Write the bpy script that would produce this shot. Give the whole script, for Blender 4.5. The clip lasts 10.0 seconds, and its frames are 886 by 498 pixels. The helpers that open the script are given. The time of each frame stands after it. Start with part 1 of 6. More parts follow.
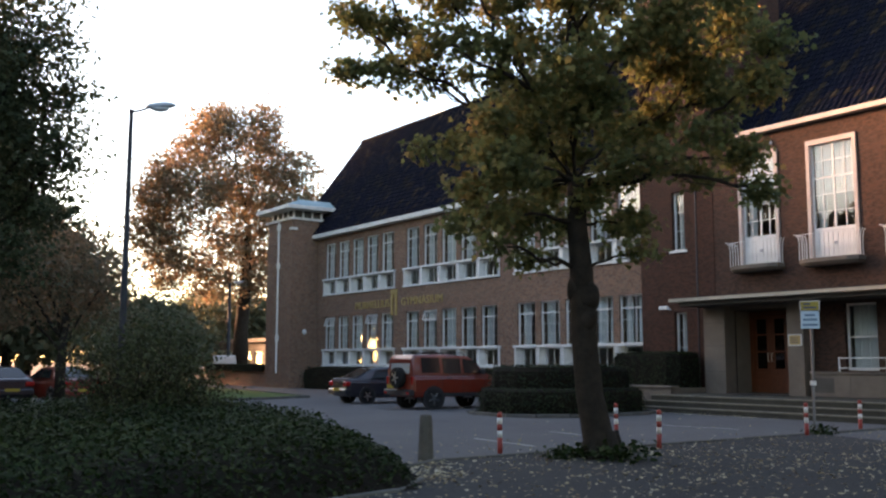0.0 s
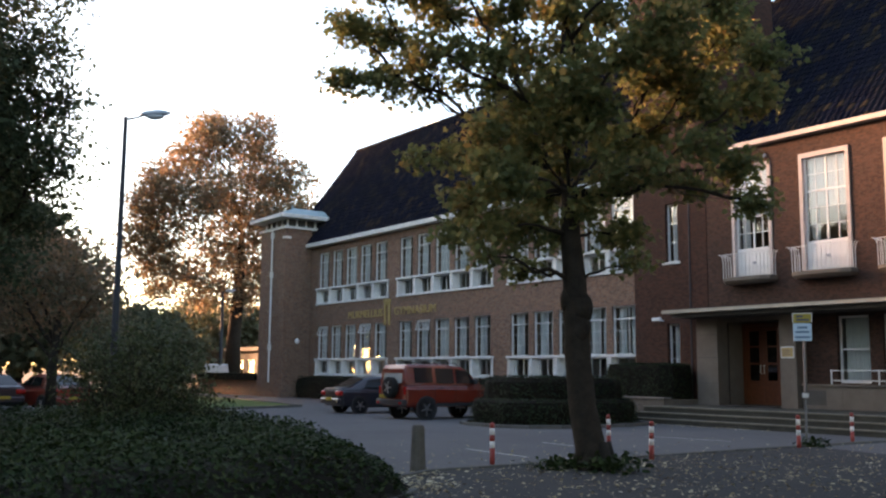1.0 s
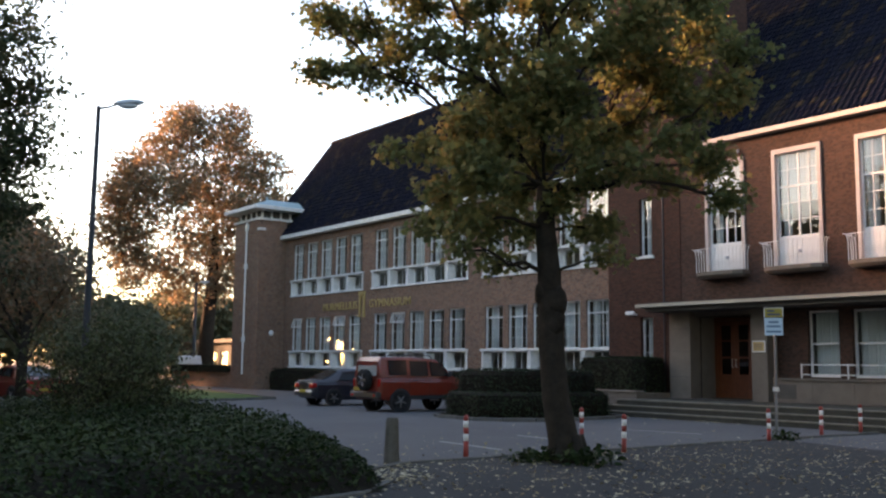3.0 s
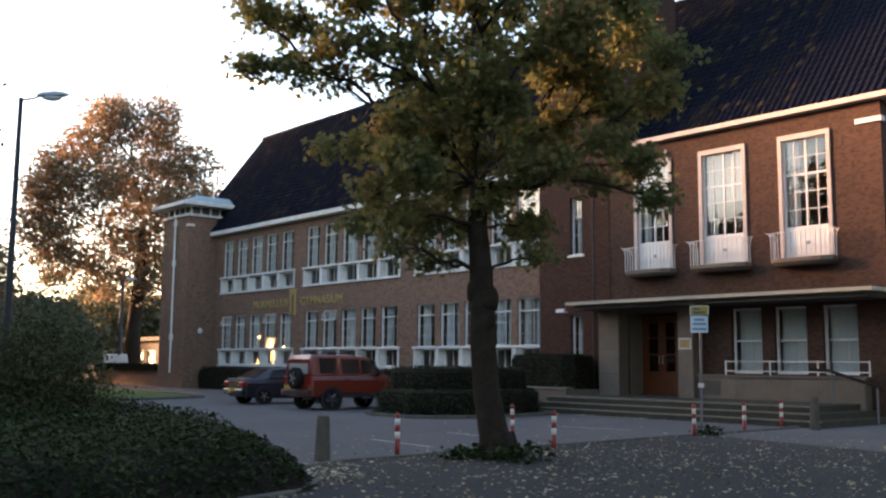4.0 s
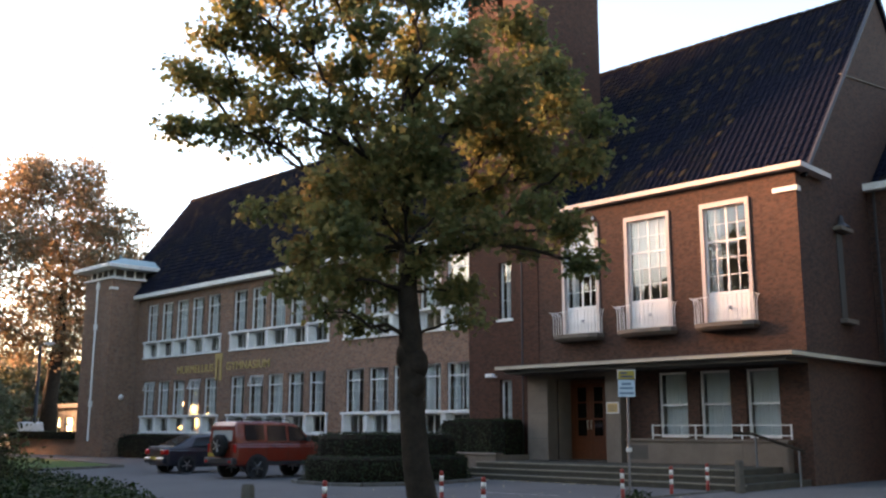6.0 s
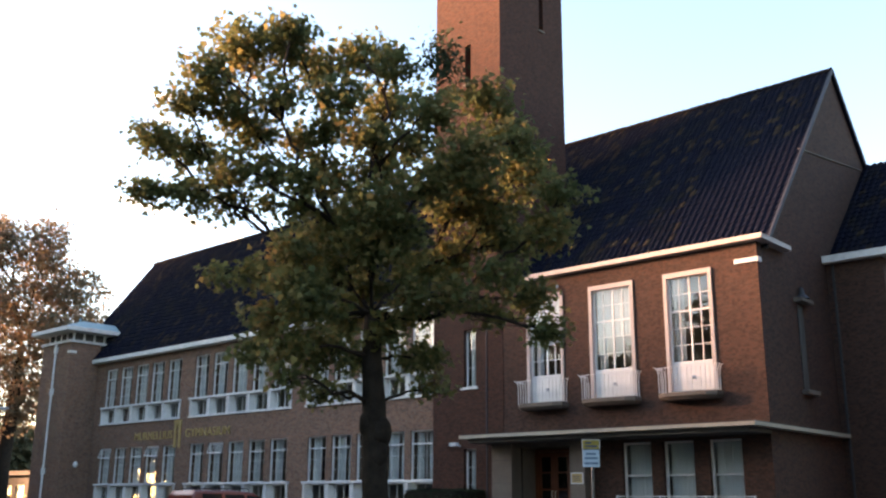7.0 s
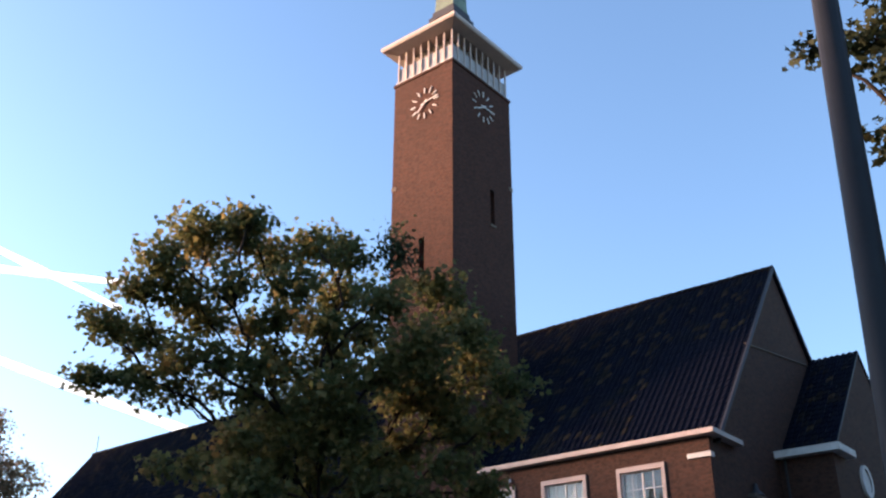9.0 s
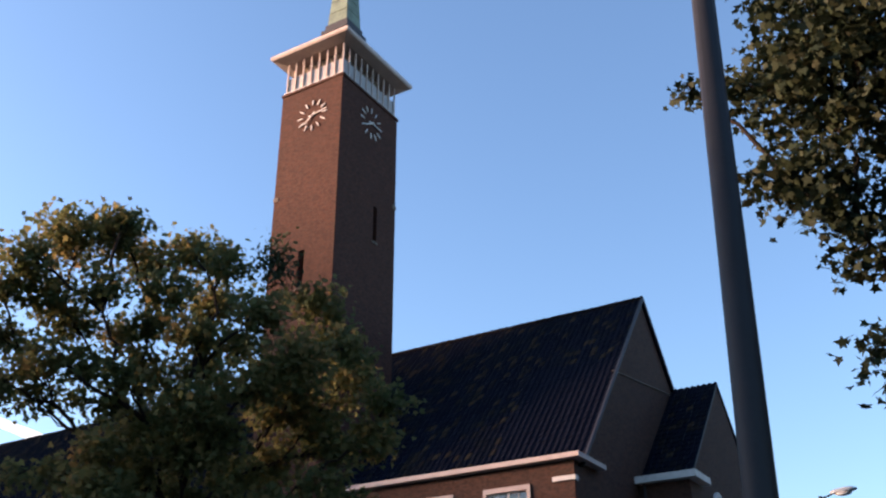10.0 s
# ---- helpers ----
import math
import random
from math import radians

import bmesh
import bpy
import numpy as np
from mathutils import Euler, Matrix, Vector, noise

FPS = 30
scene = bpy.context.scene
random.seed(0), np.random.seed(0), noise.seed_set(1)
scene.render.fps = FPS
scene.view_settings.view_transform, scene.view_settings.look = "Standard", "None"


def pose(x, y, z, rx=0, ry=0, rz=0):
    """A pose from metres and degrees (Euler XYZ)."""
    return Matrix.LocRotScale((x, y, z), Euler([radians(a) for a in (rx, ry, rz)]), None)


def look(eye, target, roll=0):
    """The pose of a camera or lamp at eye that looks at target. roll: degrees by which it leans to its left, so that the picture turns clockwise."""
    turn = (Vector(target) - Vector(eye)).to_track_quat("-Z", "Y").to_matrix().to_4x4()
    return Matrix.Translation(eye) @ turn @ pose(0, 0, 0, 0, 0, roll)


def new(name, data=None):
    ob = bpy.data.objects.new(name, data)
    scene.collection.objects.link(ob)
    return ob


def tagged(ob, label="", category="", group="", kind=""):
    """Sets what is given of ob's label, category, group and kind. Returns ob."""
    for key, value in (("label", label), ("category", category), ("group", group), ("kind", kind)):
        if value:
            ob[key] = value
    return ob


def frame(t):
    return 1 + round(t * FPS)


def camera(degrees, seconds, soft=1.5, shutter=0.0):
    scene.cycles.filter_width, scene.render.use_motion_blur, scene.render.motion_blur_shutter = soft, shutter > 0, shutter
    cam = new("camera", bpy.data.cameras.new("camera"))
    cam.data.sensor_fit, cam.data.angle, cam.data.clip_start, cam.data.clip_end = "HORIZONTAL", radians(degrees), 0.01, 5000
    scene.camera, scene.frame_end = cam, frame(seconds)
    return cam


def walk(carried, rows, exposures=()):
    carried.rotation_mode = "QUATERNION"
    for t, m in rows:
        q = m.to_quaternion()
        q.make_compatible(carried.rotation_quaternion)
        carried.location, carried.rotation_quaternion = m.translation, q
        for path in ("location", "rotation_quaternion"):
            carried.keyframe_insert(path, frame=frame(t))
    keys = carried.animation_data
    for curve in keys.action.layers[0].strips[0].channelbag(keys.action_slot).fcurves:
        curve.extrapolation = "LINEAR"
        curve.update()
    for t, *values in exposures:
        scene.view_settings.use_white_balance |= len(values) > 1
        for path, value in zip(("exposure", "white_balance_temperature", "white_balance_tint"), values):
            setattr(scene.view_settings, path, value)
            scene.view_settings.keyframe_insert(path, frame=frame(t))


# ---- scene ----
cam = camera(49.65, 10.0, soft=2.3)
PATH = [
    (0, (0, 0, 1.6), (-8.087, 5.764, 2.776), 0.11),
    (0.5, (0, 0, 1.6), (-8.082, 5.764, 2.805), 0.19),
    (1, (0, 0, 1.6), (-8.038, 5.810, 2.879), 0.47),
    (1.5, (0, 0, 1.6), (-8.007, 5.857, 2.860), 0.74),
    (2, (0, 0, 1.6), (-7.975, 5.913, 2.797), 0.63),
    (3.5, (0, 0, 1.6), (-7.731, 6.225, 2.817), 0.76),
    (4, (0, 0, 1.6), (-7.444, 6.570, 2.790), 0.51),
    (4.5, (0, 0, 1.6), (-7.262, 6.756, 2.873), 0.29),
    (5, (0, 0, 1.6), (-7.110, 6.900, 2.955), 0.13),
    (6.5, (0, 0, 1.6), (-6.714, 7.076, 3.801), 0.26),
    (7, (0, 0, 1.6), (-6.504, 7.159, 4.138), 0.38),
    (7.5, (0, 0, 1.6), (-6.297, 7.184, 4.556), 0.37),
    (8, (0, 0, 1.6), (-6.138, 7.115, 5.020), 0.15),
    (8.5, (0, 0, 1.6), (-5.917, 7.076, 5.464), -0.14),
    (9, (0, 0, 1.6), (-5.688, 6.954, 5.991), 0.11),
    (9.5, (0, 0, 1.6), (-5.196, 6.914, 6.620), 0.53),
    (10, (-0.043, -0.026, 1.6), (-4.659, 7.589, 6.151), -0.30),
]
EXPOSURES = [(0.0, 2.98, 9000, 22), (4.0, 2.98, 9000, 22), (5.2, 3.0, 9000, 22), (6.5, 3.2, 8800, 21), (7.0, 3.0, 8400, 20), (7.5, 2.62, 7500, 17), (8.0, 2.52, 7300, 18), (8.5, 2.3, 7000, 17), (9.0, 2.04, 6600, 16), (9.5, 1.76, 6300, 15), (10.0, 1.82, 6500, 17)]
walk(cam, [(t, look(eye, target, roll)) for t, eye, target, roll in PATH], EXPOSURES)

# ---- daylight: a low sun beyond the left of the street, clear sky ----
SUN_AZ, SUN_EL = 114.0, 10.0          # degrees left of +y, degrees up
to_sun = Vector((-math.sin(radians(SUN_AZ)) * math.cos(radians(SUN_EL)), math.cos(radians(SUN_AZ)) * math.cos(radians(SUN_EL)), math.sin(radians(SUN_EL))))
world = bpy.data.worlds.new("sky")
scene.world = world
world.use_nodes = True
wn, wl = world.node_tree.nodes, world.node_tree.links
wn.clear()
sky = wn.new("ShaderNodeTexSky")
sky.sky_type = "NISHITA"
sky.sun_disc = False
sky.sun_elevation = radians(SUN_EL)
sky.sun_rotation = radians(-SUN_AZ)
sky.air_density, sky.dust_density, sky.ozone_density = 1.0, 1.3, 2.8
bg = wn.new("ShaderNodeBackground")
bg.inputs["Strength"].default_value = 0.125
wout = wn.new("ShaderNodeOutputWorld")
wl.new(sky.outputs[0], bg.inputs[0])
wl.new(bg.outputs[0], wout.inputs[0])

sun_lamp = bpy.data.lights.new("sun", "SUN")
sun_lamp.energy, sun_lamp.angle, sun_lamp.color = 5.0, radians(9.0), (1.0, 0.60, 0.40)
sun = new("sun", sun_lamp)
sun.matrix_world = look((0, 0, 30), Vector((0, 0, 30)) - to_sun)


# ---- materials ----
class Mat:
    """A node material in the making."""

    def __init__(self, name, rough=0.8, metal=0.0, spec=0.5):
        self.m = bpy.data.materials.new(name)
        self.m.use_nodes = True
        self.n, self.l = self.m.node_tree.nodes, self.m.node_tree.links
        self.b = self.n["Principled BSDF"]
        self.b.inputs["Roughness"].default_value = rough
        self.b.inputs["Metallic"].default_value = metal
        self.b.inputs["Specular IOR Level"].default_value = spec
        self.co = self.n.new("ShaderNodeTexCoord").outputs["Object"]

    def node(self, kind, **sets):
        nd = self.n.new(kind)
        for k, v in sets.items():
            nd.inputs[k.replace("_", " ")].default_value = v
        return nd

    def noise(self, scale, detail=4.0, rough=0.6, co=None):
        nd = self.node("ShaderNodeTexNoise", Scale=scale, Detail=detail, Roughness=rough)
        self.l.new(co or self.co, nd.inputs["Vector"])
        return nd.outputs["Fac"]

    def ramp(self, fac, *stops):
        nd = self.n.new("ShaderNodeValToRGB")
        els = nd.color_ramp.elements
        while len(els) < len(stops):
            els.new(0.5)
        for e, (p, c) in zip(els, stops):
            e.position, e.color = p, (*c, 1) if len(c) == 3 else c
        self.l.new(fac, nd.inputs["Fac"])
        return nd.outputs["Color"]

    def mix(self, fac, a, b, mode="MIX"):
        nd = self.n.new("ShaderNodeMix")
        nd.data_type, nd.blend_type = "RGBA", mode
        for sock, v in ((nd.inputs[0], fac), (nd.inputs[6], a), (nd.inputs[7], b)):
            if isinstance(v, (int, float)):
                sock.default_value = v
            elif isinstance(v, tuple):
                sock.default_value = (*v, 1)
            else:
                self.l.new(v, sock)
        return nd.outputs[2]

    def color(self, c):
        if isinstance(c, tuple):
            self.b.inputs["Base Color"].default_value = (*c, 1)
        else:
            self.l.new(c, self.b.inputs["Base Color"])
        return self

    def rough(self, r):
        self.l.new(r, self.b.inputs["Roughness"])
        return self

    def bump(self, h, strength=0.4, dist=0.02):
        nd = self.node("ShaderNodeBump", Strength=strength, Distance=dist)
        self.l.new(h, nd.inputs["Height"])
        self.l.new(nd.outputs[0], self.b.inputs["Normal"])
        return self


def plain(name, c, rough=0.6, metal=0.0, vary=0.25, scale=3.0, bump=0.15, fine=40.0):
    """A painted or raw surface with soft stains and a fine grain."""
    m = Mat(name, rough, metal, 0.10 if rough >= 0.8 else 0.4)
    dark = tuple(v * (1 - vary) for v in c)
    big = m.ramp(m.noise(scale), (0.3, dark), (0.7, c))
    m.color(m.mix(0.25, big, m.ramp(m.noise(fine), (0.35, dark), (0.65, c))))
    m.bump(m.noise(fine), bump, 0.01)
    return m.m


def brick_mat(name, tint=(1, 1, 1)):
    m = Mat(name, 0.9, spec=0.25)
    sep = m.n.new("ShaderNodeSeparateXYZ")
    m.l.new(m.co, sep.inputs[0])
    add = m.n.new("ShaderNodeMath")
    m.l.new(sep.outputs[0], add.inputs[0])
    m.l.new(sep.outputs[1], add.inputs[1])
    com = m.n.new("ShaderNodeCombineXYZ")
    m.l.new(add.outputs[0], com.inputs[0])
    m.l.new(sep.outputs[2], com.inputs[1])
    br = m.node("ShaderNodeTexBrick", Scale=1.0, Mortar_Size=0.007, Mortar_Smooth=0.25, Bias=-0.15, Brick_Width=0.19, Row_Height=0.06)
    m.l.new(com.outputs[0], br.inputs["Vector"])
    k = lambda c: tuple(a * b for a, b in zip(c, tint))
    br.inputs["Color1"].default_value = (*k((0.185, 0.093, 0.060)), 1)
    br.inputs["Color2"].default_value = (*k((0.095, 0.055, 0.042)), 1)
    br.inputs["Mortar"].default_value = (*k((0.165, 0.14, 0.118)), 1)
    # single dark burnt bricks and broad weathering
    odd = m.node("ShaderNodeTexWhiteNoise")
    odd.noise_dimensions = "2D"
    snap = m.n.new("ShaderNodeVectorMath")
    snap.operation = "SNAP"
    snap.inputs[1].default_value = (0.095, 0.06, 1)
    m.l.new(com.outputs[0], snap.inputs[0])
    m.l.new(snap.outputs[0], odd.inputs["Vector"])
    c = m.mix(m.ramp(odd.outputs["Value"], (0.70, (0, 0, 0)), (0.82, (0.6, 0.6, 0.6))), br.outputs["Color"], k((0.055, 0.038, 0.034)))
    c = m.mix(m.ramp(m.noise(0.45, 6), (0.35, (0.45, 0.45, 0.45)), (0.70, (0, 0, 0))), c, m.mix(0.6, c, k((0.085, 0.06, 0.048))))
    c = m.mix(m.ramp(m.noise(7.0, 8, 0.75), (0.48, (0, 0, 0)), (0.8, (0.5, 0.5, 0.5))), c, k((0.16, 0.10, 0.068)))
    m.color(c)
    h = m.mix(0.35, br.outputs["Fac"], m.noise(25.0))
    inv = m.n.new("ShaderNodeInvert")
    m.l.new(h, inv.inputs["Color"])
    m.bump(inv.outputs[0], 0.6, 0.012)
    return m.m


# one brick: lifted for the shaded wing, dimmed for entrance wing and tower
BRICK = brick_mat("shade_lifted_brown_red_brick", (1.42, 1.36, 1.30))
BRICK_DIMMED = brick_mat("dimmed_warm_red_brick", (0.46, 0.385, 0.37))
BRICK_TOWER_DIMMED = brick_mat("dimmed_red_tower_brick", (0.42, 0.29, 0.26))


def roof_mat():
    m = Mat("dark_glazed_pantile", 0.9, spec=0.06)
    info = m.n.new("ShaderNodeNewGeometry")
    c = m.ramp(info.outputs["Random Per Island"], (0.0, (0.0034, 0.0046, 0.011)), (0.72, (0.0065, 0.0085, 0.017)), (0.9, (0.016, 0.013, 0.012)), (1.0, (0.05, 0.036, 0.022)))
    c = m.mix(m.ramp(m.noise(0.8, 6), (0.5, (0, 0, 0)), (0.75, (0.6, 0.6, 0.6))), c, (0.009, 0.011, 0.010))
    m.color(c).bump(m.noise(30.0), 0.3, 0.01)
    return m.m


ROOF = roof_mat()
WHITE = plain("white_painted_wood", (0.747, 0.727, 0.686), 0.45, vary=0.18)
CONCRETE_WHITE = plain("white_painted_concrete", (0.712, 0.692, 0.648), 0.7, vary=0.28)
# white trim in low sun: the rose light is put into the colour
WHITE_SUN_TINT = plain("white_paint_with_rose_sun_tint", (0.50, 0.42, 0.38), 0.6, vary=0.22)
CREAM = plain("cream_painted_edge", (0.395, 0.351, 0.268), 0.6)
STONE = plain("grey_brown_dressed_stone", (0.175, 0.142, 0.116), 0.8, vary=0.3, scale=1.6, bump=0.3)
STEP = plain("worn_concrete_step", (0.066, 0.062, 0.050), 0.9, vary=0.4, scale=2.0, bump=0.4)
COPPER = plain("verdigris_copper", (0.20, 0.27, 0.20), 0.65, vary=0.6, scale=1.6)
COPPER_PALE = plain("pale_verdigris_copper", (0.186, 0.31, 0.322), 0.55, vary=0.25)
LEAD = plain("dark_lead", (0.035, 0.035, 0.04), 0.6)
GOLD = plain("gold_paint", (0.46, 0.31, 0.12), 0.45, vary=0.2)
DOORWOOD = plain("varnished_orange_brown_wood", (0.15, 0.036, 0.010), 0.4, vary=0.45, scale=6.0)
STEEL = plain("galvanised_steel", (0.16, 0.17, 0.18), 0.5, 0.6)
POLE = plain("grey_lamp_pole_paint", (0.016, 0.018, 0.020), 0.6, 0.1, vary=0.4)
RED = plain("red_post_paint", (0.294, 0.0315, 0.021), 0.5)
POSTWHITE = plain("white_post_paint", (0.68, 0.66, 0.62), 0.55)
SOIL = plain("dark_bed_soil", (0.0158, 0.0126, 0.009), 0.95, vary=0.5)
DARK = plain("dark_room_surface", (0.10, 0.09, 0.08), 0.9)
CEIL = plain("room_plaster", (0.56, 0.528, 0.48), 0.9)
CURTAIN = plain("pale_curtain_cloth", (0.74, 0.74, 0.71), 0.9, vary=0.12)
BLACKRUBBER = plain("tyre_rubber", (0.02, 0.02, 0.02), 0.9)
CHROME = plain("alloy_metal", (0.5, 0.5, 0.5), 0.3, 1.0, vary=0.1)
BLACKPLASTIC = plain("black_plastic", (0.025, 0.025, 0.027), 0.5)
SIGNBLUE = plain("pale_blue_sign_face", (0.42, 0.60, 0.70), 0.4, vary=0.05)
SIGNYELLOW = plain("yellow_sign_face", (0.33, 0.252, 0.036), 0.4, vary=0.1)
INK = plain("dark_lettering", (0.05, 0.07, 0.12), 0.5)
HOUSEWALL = plain("pale_rendered_wall", (0.135, 0.126, 0.114), 0.85)


def car_paint(name, c, dust=0.25):
    m = Mat(name, 0.32)
    m.b.inputs["Coat Weight"].default_value = 0.6
    m.color(m.mix(m.ramp(m.noise(5.0), (0.4, (0, 0, 0)), (0.8, (dust, dust, dust))), c, (0.10, 0.085, 0.07)))
    return m.m


CARRED = car_paint("tomato_red_car_paint", (0.17, 0.016, 0.006))
CARBLUE = car_paint("black_blue_car_paint", (0.007, 0.009, 0.016), 0.06)
CARWHITE = car_paint("white_car_paint", (0.6, 0.6, 0.6))
CARGREY = car_paint("dark_grey_car_paint", (0.02, 0.022, 0.024))
TAILRED = plain("red_tail_lamp_glass", (0.35, 0.012, 0.01), 0.2, vary=0.1)


def glass_mat(name, tint):
    m = Mat(name)
    m.n.remove(m.b)
    tr = m.n.new("ShaderNodeBsdfTransparent")
    tr.inputs[0].default_value = (*tint, 1)
    gl = m.n.new("ShaderNodeBsdfGlossy")
    gl.inputs["Roughness"].default_value = 0.015
    lw = m.node("ShaderNodeLayerWeight", Blend=0.5)
    pw = m.n.new("ShaderNodeMath")
    pw.operation = "POWER"
    pw.inputs[1].default_value = 4.0
    m.l.new(lw.outputs["Facing"], pw.inputs[0])
    fr = m.n.new("ShaderNodeMath")
    fr.operation = "MULTIPLY_ADD"
    fr.use_clamp = True
    fr.inputs[1].default_value, fr.inputs[2].default_value = 0.92, 0.07
    m.l.new(pw.outputs[0], fr.inputs[0])
    bump = m.node("ShaderNodeBump", Strength=0.06, Distance=0.02)
    m.l.new(m.noise(1.3, 1.0), bump.inputs["Height"])
    m.l.new(bump.outputs[0], gl.inputs["Normal"])
    mx = m.n.new("ShaderNodeMixShader")
    m.l.new(fr.outputs[0], mx.inputs[0])
    m.l.new(tr.outputs[0], mx.inputs[1])
    m.l.new(gl.outputs[0], mx.inputs[2])
    m.l.new(mx.outputs[0], m.n["Material Output"].inputs["Surface"])
    return m.m


GLASS = glass_mat("window_glass", (0.90, 0.93, 0.93))
CARGLASS = glass_mat("tinted_car_glass", (0.40, 0.45, 0.45))


def ground_mat(name, a, b, scale=1.0, grain=90.0):
    m = Mat(name, 0.92, spec=0.18)
    c = m.ramp(m.noise(0.35 * scale, 8, 0.65), (0.3, a), (0.7, b))
    c = m.mix(m.ramp(m.noise(grain, 2), (0.4, (0, 0, 0)), (0.7, (0.5, 0.5, 0.5))), c, tuple(v * 1.7 for v in b))
    m.color(c).bump(m.noise(grain, 3), 0.5, 0.01)
    return m.m


ASPHALT = ground_mat("parking_asphalt", (0.0638, 0.0638, 0.0663), (0.0935, 0.0918, 0.0918))
PATHMAT = ground_mat("dark_footpath_asphalt", (0.021, 0.021, 0.022), (0.036, 0.035, 0.034))
GRASS = ground_mat("mown_grass", (0.035, 0.065, 0.015), (0.06, 0.10, 0.025), 3.0, 50.0)
LANDMAT = ground_mat("street_ground", (0.05, 0.05, 0.045), (0.08, 0.078, 0.07))
KERB = plain("concrete_kerb", (0.123, 0.118, 0.106), 0.9, vary=0.35, scale=4.0)
KERB_LIGHT = plain("pale_worn_edge", (0.22, 0.20, 0.16), 0.85, vary=0.4, scale=4.0)
PAINTLINE = plain("worn_road_paint", (0.42, 0.42, 0.40), 0.8, vary=0.5, scale=8.0)


def leaf_mat(name, *stops, trans=0.25):
    m = Mat(name, 0.65, spec=0.12)
    g = m.n.new("ShaderNodeNewGeometry")
    oi = m.n.new("ShaderNodeObjectInfo")
    add = m.n.new("ShaderNodeMath")
    add.operation = "ADD"
    m.l.new(g.outputs["Random Per Island"], add.inputs[0])
    m.l.new(oi.outputs["Random"], add.inputs[1])
    fr = m.n.new("ShaderNodeMath")
    fr.operation = "FRACT"
    m.l.new(add.outputs[0], fr.inputs[0])
    # patches of turned leaves within the crown
    mixv = m.n.new("ShaderNodeMix")
    mixv.data_type = "FLOAT"
    mixv.inputs[0].default_value = 0.5
    m.l.new(fr.outputs[0], mixv.inputs[2])
    pat = m.node("ShaderNodeMapRange")
    pat.inputs[1].default_value, pat.inputs[2].default_value = 0.3, 0.7
    m.l.new(m.noise(0.7, 2), pat.inputs[0])
    m.l.new(pat.outputs[0], mixv.inputs[3])
    c = m.ramp(mixv.outputs[0], *stops)
    m.color(c)
    tl = m.n.new("ShaderNodeBsdfTranslucent")
    m.l.new(c, tl.inputs[0])
    mx = m.n.new("ShaderNodeMixShader")
    mx.inputs[0].default_value = trans
    m.l.new(m.b.outputs[0], mx.inputs[1])
    m.l.new(tl.outputs[0], mx.inputs[2])
    m.l.new(mx.outputs[0], m.n["Material Output"].inputs["Surface"])
    return m.m


LEAF_MAPLE = leaf_mat("maple_leaf_green_yellow", (0.1, (0.058, 0.078, 0.032)), (0.42, (0.108, 0.128, 0.050)), (0.70, (0.175, 0.160, 0.062)), (0.95, (0.27, 0.175, 0.07)), trans=0.5)
LEAF_AUTUMN = leaf_mat("autumn_leaf_russet", (0.1, (0.118, 0.114, 0.075)), (0.5, (0.19, 0.15, 0.098)), (0.9, (0.30, 0.175, 0.108)), trans=0.45)
LEAF_DARK = leaf_mat("dark_green_leaf", (0.1, (0.026, 0.040, 0.024)), (0.6, (0.048, 0.068, 0.036)), (0.95, (0.075, 0.085, 0.045)))
LEAF_BUSH = leaf_mat("olive_shrub_leaf", (0.1, (0.03, 0.042, 0.02)), (0.6, (0.055, 0.068, 0.03)), (0.95, (0.10, 0.085, 0.04)))
LEAF_IVY = leaf_mat("glossy_ground_cover_leaf", (0.1, (0.007, 0.016, 0.005)), (0.6, (0.018, 0.033, 0.010)), (0.95, (0.046, 0.060, 0.022)), trans=0.2)
LEAF_HEDGE = leaf_mat("clipped_hedge_leaf", (0.1, (0.0084, 0.0168, 0.0072)), (0.7, (0.018, 0.03, 0.012)), (0.95, (0.03, 0.039, 0.018)), trans=0.12)
# distance haze is put into this paler, greyer leaf colour
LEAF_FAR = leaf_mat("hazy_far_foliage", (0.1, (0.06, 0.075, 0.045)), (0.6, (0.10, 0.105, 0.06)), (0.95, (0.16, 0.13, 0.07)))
# darker copy of LEAF_DARK; the backlit silhouette is put into its colour
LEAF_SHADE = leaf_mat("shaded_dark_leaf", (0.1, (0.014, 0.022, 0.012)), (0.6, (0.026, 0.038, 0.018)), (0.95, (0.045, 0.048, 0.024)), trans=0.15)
LEAF_FALLEN = leaf_mat("fallen_yellow_leaf", (0.1, (0.16, 0.10, 0.05)), (0.5, (0.34, 0.27, 0.15)), (0.95, (0.55, 0.50, 0.36)), trans=0.1)
BARK = plain("grey_brown_bark", (0.034, 0.027, 0.021), 0.95, vary=0.55, scale=5.0, bump=0.8, fine=22.0)


# ---- building helpers ----
PLACE = {}


def bm_box(bm, x0, x1, y0, y1, z0, z1, bevel=0.0):
    vs = [bm.verts.new((x, y, z)) for z in (z0, z1) for y in (y0, y1) for x in (x0, x1)]
    for f in ((0, 2, 3, 1), (4, 5, 7, 6), (0, 1, 5, 4), (2, 6, 7, 3), (0, 4, 6, 2), (1, 3, 7, 5)):
        bm.faces.new([vs[i] for i in f])
    if bevel:
        es = list({e for v in vs for e in v.link_edges})
        bmesh.ops.bevel(bm, geom=es, offset=bevel, segments=1, affect="EDGES")
    return bm


def box(x0, x1, y0, y1, z0, z1, bevel=0.0):
    return bm_box(bmesh.new(), x0, x1, y0, y1, z0, z1, bevel)


def boxes(*rows):
    bm = bmesh.new()
    for r in rows:
        bm_box(bm, *r)
    return bm


